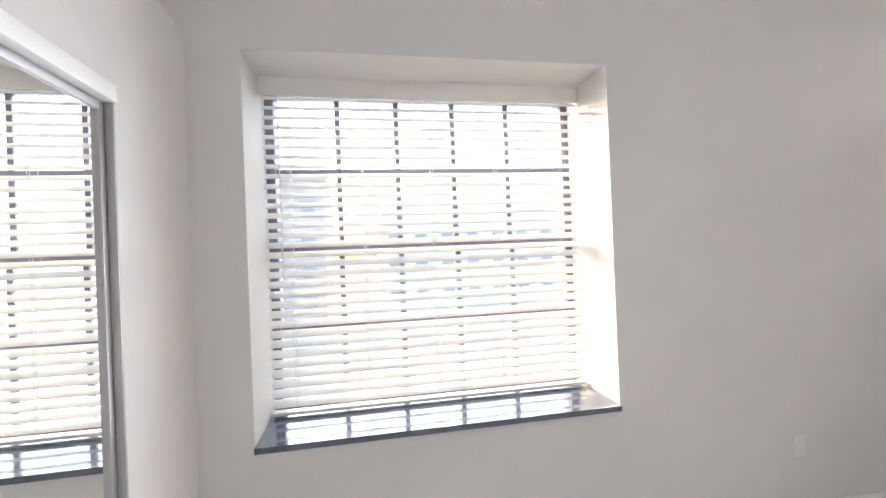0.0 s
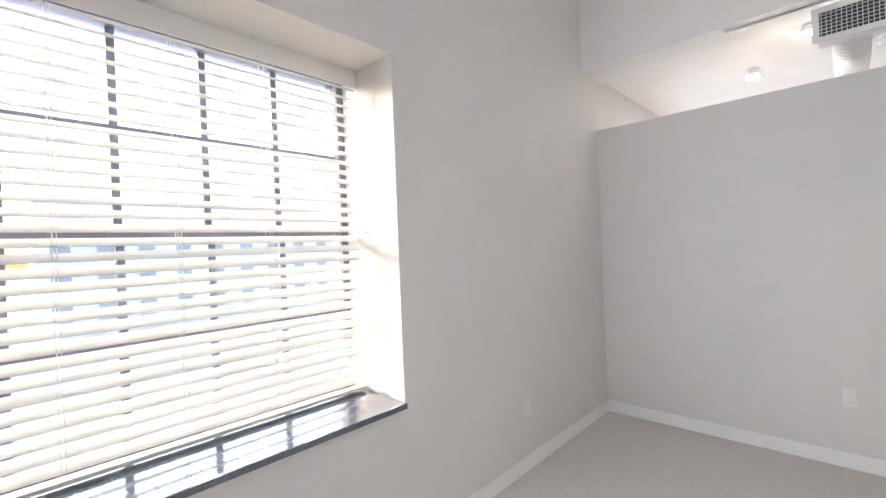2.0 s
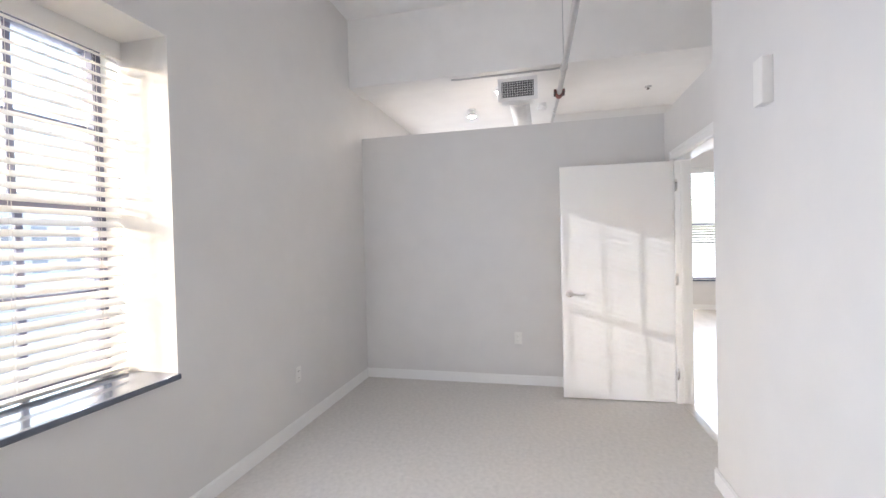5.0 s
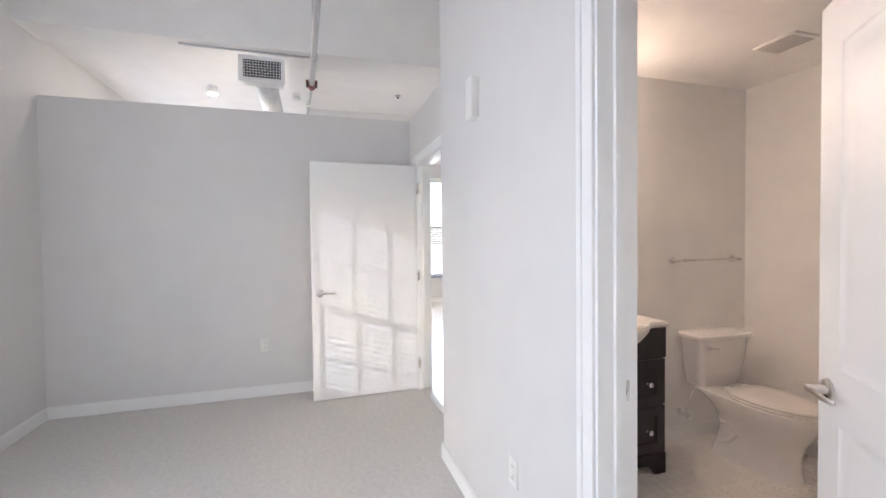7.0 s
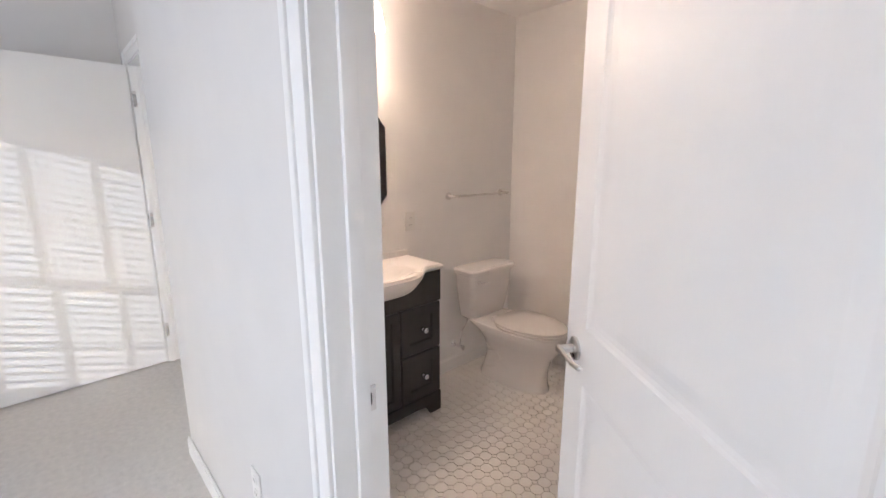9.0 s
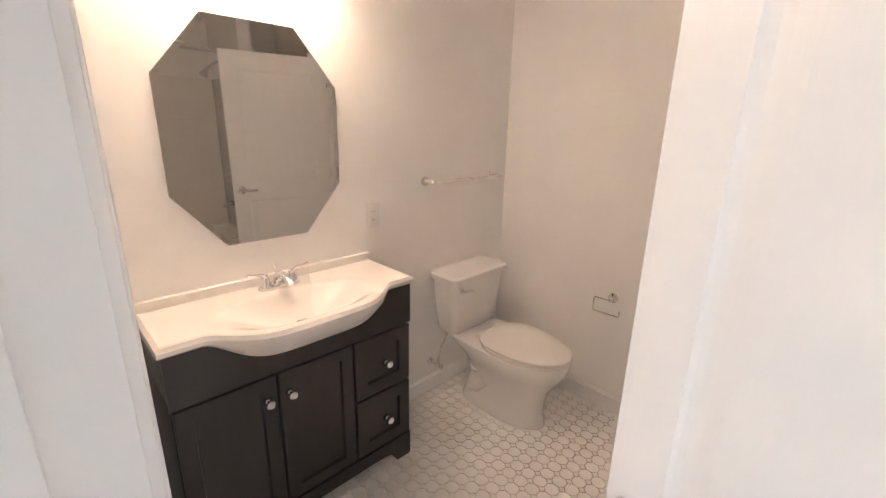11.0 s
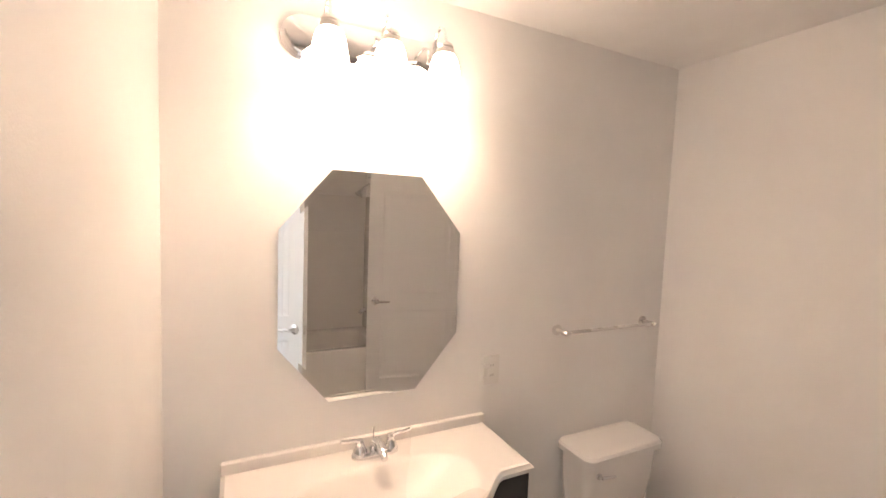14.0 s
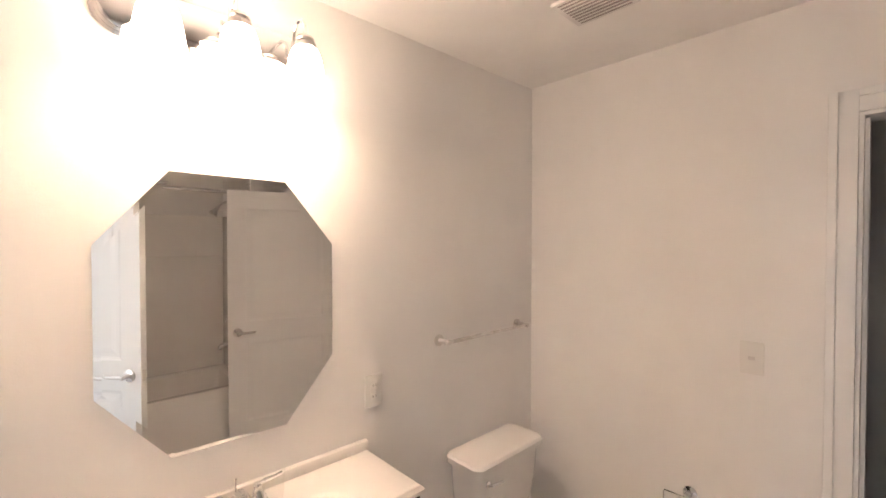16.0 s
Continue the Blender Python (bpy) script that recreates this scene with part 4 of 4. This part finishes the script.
part("cover_plate", box(-0.058, 0.058, -0.006, 0.0, -0.058, 0.058, 0.003), M_PLATE, o, local=True)
for x in (-0.023, 0.023):
    part("toggle", box(x - 0.005, x + 0.005, -0.019, -0.0055, -0.004, 0.010, 0.002), M_PLATE, o, local=True)
o = thing("exhaust_fan", (1.215, -2.265, BATH_CEIL), "white slotted exhaust fan grille in the ceiling", "exhaust fan")
part("grille_frame", box(1.105, 1.325, -2.355, -2.175, BATH_CEIL - 0.012, BATH_CEIL, 0.004), M_GRILLE, o)
for k in range(9):
    y = -2.34 + 0.0185 * k
    part("slot", box(1.125, 1.305, y, y + 0.007, BATH_CEIL - 0.0135, BATH_CEIL - 0.0118), M_FANSLOT, o)

# toilet
TY = -2.375
o = thing("toilet", (1.45, TY, 0), "white porcelain two-piece toilet with its lid closed", "toilet")


def egg(cx, front_l, back_l, half_w, z, sq=1.0):
    pts = []
    for k in range(40):
        a = k * math.tau / 40
        c, s = math.cos(a), math.sin(a)
        lx = front_l if c < 0 else back_l
        e = 1.0 if c < 0 else sq
        pts.append((cx + lx * math.copysign(abs(c) ** e, c), TY + half_w * math.copysign(abs(s) ** (1.0 if c < 0 else sq), s), z))
    return pts


part("bowl", loft([egg(1.42, 0.242, 0.27, 0.122, 0.0, 0.6), egg(1.42, 0.240, 0.27, 0.120, 0.02, 0.6), egg(1.42, 0.230, 0.25, 0.108, 0.07, 0.6), egg(1.41, 0.222, 0.24, 0.104, 0.15, 0.6), egg(1.40, 0.232, 0.24, 0.116, 0.22, 0.6), egg(1.38, 0.262, 0.28, 0.150, 0.29, 0.6), egg(1.37, 0.285, 0.33, 0.178, 0.345, 0.55), egg(1.37, 0.292, 0.42, 0.185, 0.385, 0.5), egg(1.37, 0.290, 0.42, 0.184, 0.397, 0.5), egg(1.37, 0.283, 0.41, 0.178, 0.402, 0.5)]), M_PORC, o)
for s in (-1, 1):
    pts = [(1.62, TY + s * 0.078, 0.29), (1.58, TY + s * 0.084, 0.21), (1.52, TY + s * 0.084, 0.23), (1.48, TY + s * 0.083, 0.17), (1.54, TY + s * 0.083, 0.10), (1.61, TY + s * 0.080, 0.07)]
    part("trapway", tube(pts, [0.02, 0.028, 0.030, 0.028, 0.026, 0.02], 12), M_PORC, o)
part("seat_ring", loft([egg(1.365, 0.288, 0.165, 0.182, 0.404, 0.75), egg(1.365, 0.292, 0.168, 0.186, 0.409, 0.75), egg(1.365, 0.292, 0.168, 0.186, 0.417, 0.75), egg(1.365, 0.286, 0.164, 0.181, 0.420, 0.75)]), M_SEAT, o)
part("lid", loft([egg(1.365, 0.284, 0.180, 0.180, 0.422, 0.75), egg(1.365, 0.290, 0.184, 0.186, 0.426, 0.75), egg(1.365, 0.289, 0.183, 0.185, 0.434, 0.75), egg(1.365, 0.275, 0.172, 0.174, 0.440, 0.75), egg(1.365, 0.15, 0.09, 0.09, 0.443, 0.75)]), M_SEAT, o)
for s in (-1, 1):
    part("seat_hinge", box(1.545, 1.575, TY + s * 0.075 - 0.02, TY + s * 0.075 + 0.02, 0.402, 0.432, 0.007), M_SEAT, o)


def rrect(x0, x1, hw, z, r=0.035, bow=0.012):
    pts = []
    for cx, cyy, a0 in ((x1 - r, hw - r, 0), (x0 + r, hw - r, 90), (x0 + r, -hw + r, 180), (x1 - r, -hw + r, 270)):
        for k in range(6):
            a = radians(a0 + 18 * k)
            pts.append((cx + r * math.cos(a), TY + cyy + r * math.sin(a), z))
    return [(x - (bow * (1 - ((y - TY) / hw) ** 2) if x < (x0 + x1) / 2 else 0), y, zz) for x, y, zz in pts]


part("tank", loft([rrect(1.680, 1.805, 0.150, 0.385), rrect(1.668, 1.806, 0.168, 0.400), rrect(1.655, 1.808, 0.188, 0.50), rrect(1.645, 1.810, 0.202, 0.60), rrect(1.640, 1.810, 0.208, 0.705)]), M_PORC, o)
part("tank_lid", loft([rrect(1.634, 1.814, 0.212, 0.706), rrect(1.622, 1.818, 0.224, 0.712), rrect(1.620, 1.819, 0.226, 0.735), rrect(1.628, 1.815, 0.219, 0.745), rrect(1.66, 1.79, 0.19, 0.747)]), M_PORC, o)
b = lathe([(0.013, 0), (0.013, 0.006), (0.007, 0.010), (0.006, 0.022)], Matrix.Translation((1.630, TY + 0.158, 0.665)) @ Matrix.Rotation(radians(-90), 4, "Y"), 16)
tube([(1.612, TY + 0.158, 0.665), (1.610, TY + 0.125, 0.662), (1.612, TY + 0.085, 0.655)], [0.007, 0.006, 0.0065], 10, b)
part("flush_lever", b, M_CHROME, o, "chrome flush lever")
for s in (-1, 1):
    part("bolt_cap", lathe([(0.014, 0.0), (0.013, 0.010), (0.006, 0.016)], Matrix.Translation((1.47, TY + s * 0.105, 0.018)), 14), M_PORC, o)
o = thing("water_supply", (BATH_X - 0.06, -2.19, 0.17), "chrome shut-off valve with a braided supply hose", "valve")
part("escutcheon", lathe([(0.026, 0), (0.020, 0.008), (0.008, 0.012), (0.008, 0.05)], Matrix.Translation((BATH_X, -2.185, 0.185)) @ Matrix.Rotation(radians(-90), 4, "Y"), 16), M_CHROME, o)
b = tube([(BATH_X - 0.045, -2.185, 0.185), (BATH_X - 0.085, -2.185, 0.185)], 0.012, 12)
tube([(BATH_X - 0.065, -2.185, 0.18), (BATH_X - 0.065, -2.185, 0.215)], 0.008, 10, b)
part("valve_body", b, M_CHROME, o)
part("valve_handle", lathe([(0.010, 0), (0.019, 0.003), (0.019, 0.010), (0.010, 0.013)], Matrix.Translation((BATH_X - 0.085, -2.185, 0.185)) @ Matrix.Rotation(radians(-90), 4, "Y") @ Matrix.Diagonal((1, 0.6, 1, 1)), 14), M_CHROME, o)
part("hose", tube([(BATH_X - 0.065, -2.185, 0.212), (BATH_X - 0.067, -2.188, 0.25), (BATH_X - 0.070, -2.200, 0.30), (BATH_X - 0.078, -2.228, 0.345), (BATH_X - 0.085, -2.235, 0.388)], 0.0055, 10), M_NICKEL, o)

# tub with its surround and shower fittings
TX0, TX1, TN, TUB_S = -1.198, -0.46, BATH_Y, -2.14
structure("bath_wall_alcove", grid_wall("y", TUB_S - 0.1, TUB_S, -1.2, TX1, -0.1, BATH_CEIL), M_BATH, "light painted end wall of the tub alcove", "wall")
o = thing("bathtub", ((TX0 + TX1) / 2, (TUB_S + TN) / 2, 0), "white built-in bathtub along the far wall", "bathtub")


def tub_ring(i, z, r):
    x0, x1, y0, y1 = TX0 + i, TX1 - i, TUB_S + 0.001 + i, TN - 0.001 - i
    pts = []
    for cx, cyy, a0 in ((x1 - r, y1 - r, 0), (x0 + r, y1 - r, 90), (x0 + r, y0 + r, 180), (x1 - r, y0 + r, 270)):
        for k in range(5):
            a = radians(a0 + 22.5 * k)
            pts.append((cx + r * math.cos(a), cyy + r * math.sin(a), z))
    return pts


part("tub_shell", loft([tub_ring(0, 0, 0.005), tub_ring(0, 0.47, 0.005), tub_ring(0.006, 0.485, 0.01), tub_ring(0.065, 0.485, 0.06), tub_ring(0.085, 0.47, 0.08), tub_ring(0.13, 0.14, 0.12), tub_ring(0.19, 0.11, 0.10)]), M_TUB, o)
o = thing("tub_surround", (TX0, (TUB_S + TN) / 2, 0.486), "white acrylic tub surround with a moulded ledge", "tub surround")
b = box(TX0, TX0 + 0.012, TUB_S + 0.012, TN - 0.012, 0.486, 1.86, 0.003)
box(TX0 + 0.012, TX0 + 0.022, TUB_S + 0.012, TN - 0.012, 1.50, 1.86, 0.006, b)
part("back_panel", b, M_TUB, o)
part("end_panel", box(TX0, TX1 - 0.01, TUB_S + 0.001, TUB_S + 0.012, 0.486, 1.86, 0.003), M_TUB, o)
part("end_panel", box(TX0, TX1 - 0.01, TN - 0.012, TN - 0.001, 0.486, 1.86, 0.003), M_TUB, o)
TM = -0.83
o = thing("shower", (TM, TUB_S, 1.95), "chrome shower head on a bent wall arm", "shower")
part("flange", lathe([(0.028, 0), (0.022, 0.008), (0.011, 0.012)], Matrix.Translation((TM, TUB_S, 1.97)) @ Matrix.Rotation(radians(-90), 4, "X"), 16), M_CHROME, o)
part("arm", tube([(TM, TUB_S, 1.97), (TM, TUB_S + 0.06, 1.98), (TM, TUB_S + 0.12, 1.95), (TM, TUB_S + 0.15, 1.91)], 0.010, 12), M_CHROME, o)
part("head", lathe([(0.012, 0), (0.016, -0.02), (0.036, -0.055), (0.036, -0.066), (0.028, -0.068)], Matrix.Translation((TM, TUB_S + 0.15, 1.915)) @ Matrix.Rotation(radians(32), 4, "X"), 20), M_CHROME, o)
o = thing("shower_valve", (TM, TUB_S + 0.012, 1.0), "chrome lever valve on a round plate", "shower valve")
part("plate", lathe([(0.075, 0), (0.073, 0.006), (0.03, 0.012), (0.025, 0.045), (0.012, 0.05)], Matrix.Translation((TM, TUB_S + 0.012, 1.0)) @ Matrix.Rotation(radians(-90), 4, "X"), 24), M_CHROME, o)
part("lever", tube([(TM, TUB_S + 0.055, 1.0), (TM + 0.01, TUB_S + 0.085, 0.985), (TM + 0.012, TUB_S + 0.10, 0.94)], [0.011, 0.009, 0.008], 10), M_CHROME, o)
o = thing("tub_spout", (TM, TUB_S + 0.012, 0.72), "short chrome spout above the tub rim", "tub spout")
part("spout", tube([(TM, TUB_S + 0.012, 0.74), (TM, TUB_S + 0.08, 0.742), (TM, TUB_S + 0.13, 0.732), (TM, TUB_S + 0.145, 0.71)], [0.028, 0.025, 0.022, 0.018], 14), M_CHROME, o)
o = thing("shower_rod", (TX1 + 0.01, (TUB_S + TN) / 2, 2.0), "chrome shower curtain rod across the tub alcove", "curtain rod")
part("rod", tube([(TX1 - 0.02, TUB_S + 0.002, 2.02), (TX1 - 0.02, TN - 0.002, 2.02)], 0.0125, 14), M_CHROME, o)
for y in (TUB_S + 0.012, TN - 0.012):
    part("flange", tube([(TX1 - 0.02, y - 0.010, 2.02), (TX1 - 0.02, y + 0.010, 2.02)], 0.03, 18), M_CHROME, o)

# ---- outside ----
structure("ground", box(-400, 400, -400, 900, -5.2, -5.0), M_GROUND, "grey street and ground reaching the horizon", "ground")


def far_house(name, x0, x1, y0, y1, z1, mat, cols, floors, label):
    o = thing(name, ((x0 + x1) / 2, (y0 + y1) / 2, -5.0), label, "building")
    part("wall", box(x0, x1, y0, y1, -5.0, z1), mat, o, smooth=False)
    part("roof", box(x0 - 0.4, x1 + 0.4, y0 - 0.4, y1 + 0.4, z1, z1 + 0.5), M_BUILD2, o, smooth=False)
    me = finish("window", box(-0.7, 0.7, -0.06, 0.02, 0, 1.7), M_FARGLASS, False)
    sill = finish("sill", box(-0.85, 0.85, -0.14, 0.02, -0.14, 0), M_BUILD2, False)
    for i in range(cols):
        for j in range(floors):
            p = Vector((x0 + (x1 - x0) * (i + 0.5) / cols, y0, -4.0 + 3.2 * j)) - o.matrix_basis.translation
            w = new("window", me)
            w.parent, w.location = o, p
            s = new("sill", sill)
            s.parent, s.location = o, p
    return o


far_house("apartment_building", -36, -4, 46, 58, 9.5, M_BUILD, 10, 4, "brown brick apartment building across the street with rows of windows")
far_house("apartment_building", 2, 38, 52, 66, 7.0, M_BUILD2, 11, 3, "pale stucco building across the street with rows of windows")

# ---- bathroom floor tiles ----
PITCH, TZ = 0.0605, 0.0035
floor_ob = bpy.data.objects["floor_bathroom"]
f_inv = floor_ob.matrix_basis.inverted()


def prism(points, z0, z1, chamfer):
    b = bmesh.new()
    rings = [[(x, y, z0) for x, y in points], [(x, y, z1 - chamfer) for x, y in points], [(x * (1 - chamfer * 30), y * (1 - chamfer * 30), z1) for x, y in points]]
    return loft(rings)


h, c = PITCH / 2 - 0.0013, 0.0165
octo = [(h, c - h + 0.0), (h, h - c), (h - c, h), (c - h, h), (-h, h - c), (-h, c - h), (c - h, -h), (h - c, -h)]
d = c - 0.0016
dot = [(d, 0), (0, d), (-d, 0), (0, -d)]
octo_me = finish("tile", prism(octo, -0.004, TZ, 0.0008), M_TILE, False)
dot_me = finish("dot_tile", prism(dot, -0.004, TZ, 0.0008), M_DOT, False)
vo, fo, vd, fd = [], [], [], []
cells = []
for i in range(int((BATH_X - 0.0 + 0.4) / PITCH)):
    for j in range(int((BATH_Y - BATH_S) / PITCH)):
        x, y = BATH_X - BB - (i + 0.5) * PITCH, BATH_S + BB + (j + 0.5) * PITCH
        near = 0.55 < x < 1.50 and -2.35 < y < -1.20 and not (x > 1.23 and y < -2.25)
        cells.append((near, x, y))
count = 0
for near, x, y in cells:
    if near and count < 290:
        t = new("tile", octo_me)
        t.parent = floor_ob
        t.location = f_inv @ Vector((x, y, random.uniform(-0.0003, 0.0003)))
        t.rotation_euler = (random.uniform(-0.004, 0.004), random.uniform(-0.004, 0.004), random.uniform(-0.01, 0.01))
        count += 1
    else:
        vo.append((x, y))
    vd.append((x + PITCH / 2, y + PITCH / 2))


def field(name, places, me, mat, label):
    co = [tuple(v.co) for v in me.vertices]
    fs = [tuple(p.vertices) for p in me.polygons]
    verts, faces = [], []
    for x, y in places:
        k = len(verts)
        verts += [(x + a, y + b_, z) for a, b_, z in co]
        faces += [tuple(k + q for q in f) for f in fs]
    m2 = bpy.data.meshes.new(name)
    m2.from_pydata(verts, [], faces)
    m2.materials.append(mat)
    m2.transform(f_inv)
    o2 = new(name, m2)
    o2.parent = floor_ob
    return tagged(o2, label, kind="stuff")


field("tiles", vo, octo_me, M_TILE, "small white octagonal floor tiles")
field("dot_tiles", vd, dot_me, M_DOT, "tiny square dot tiles between the octagons")
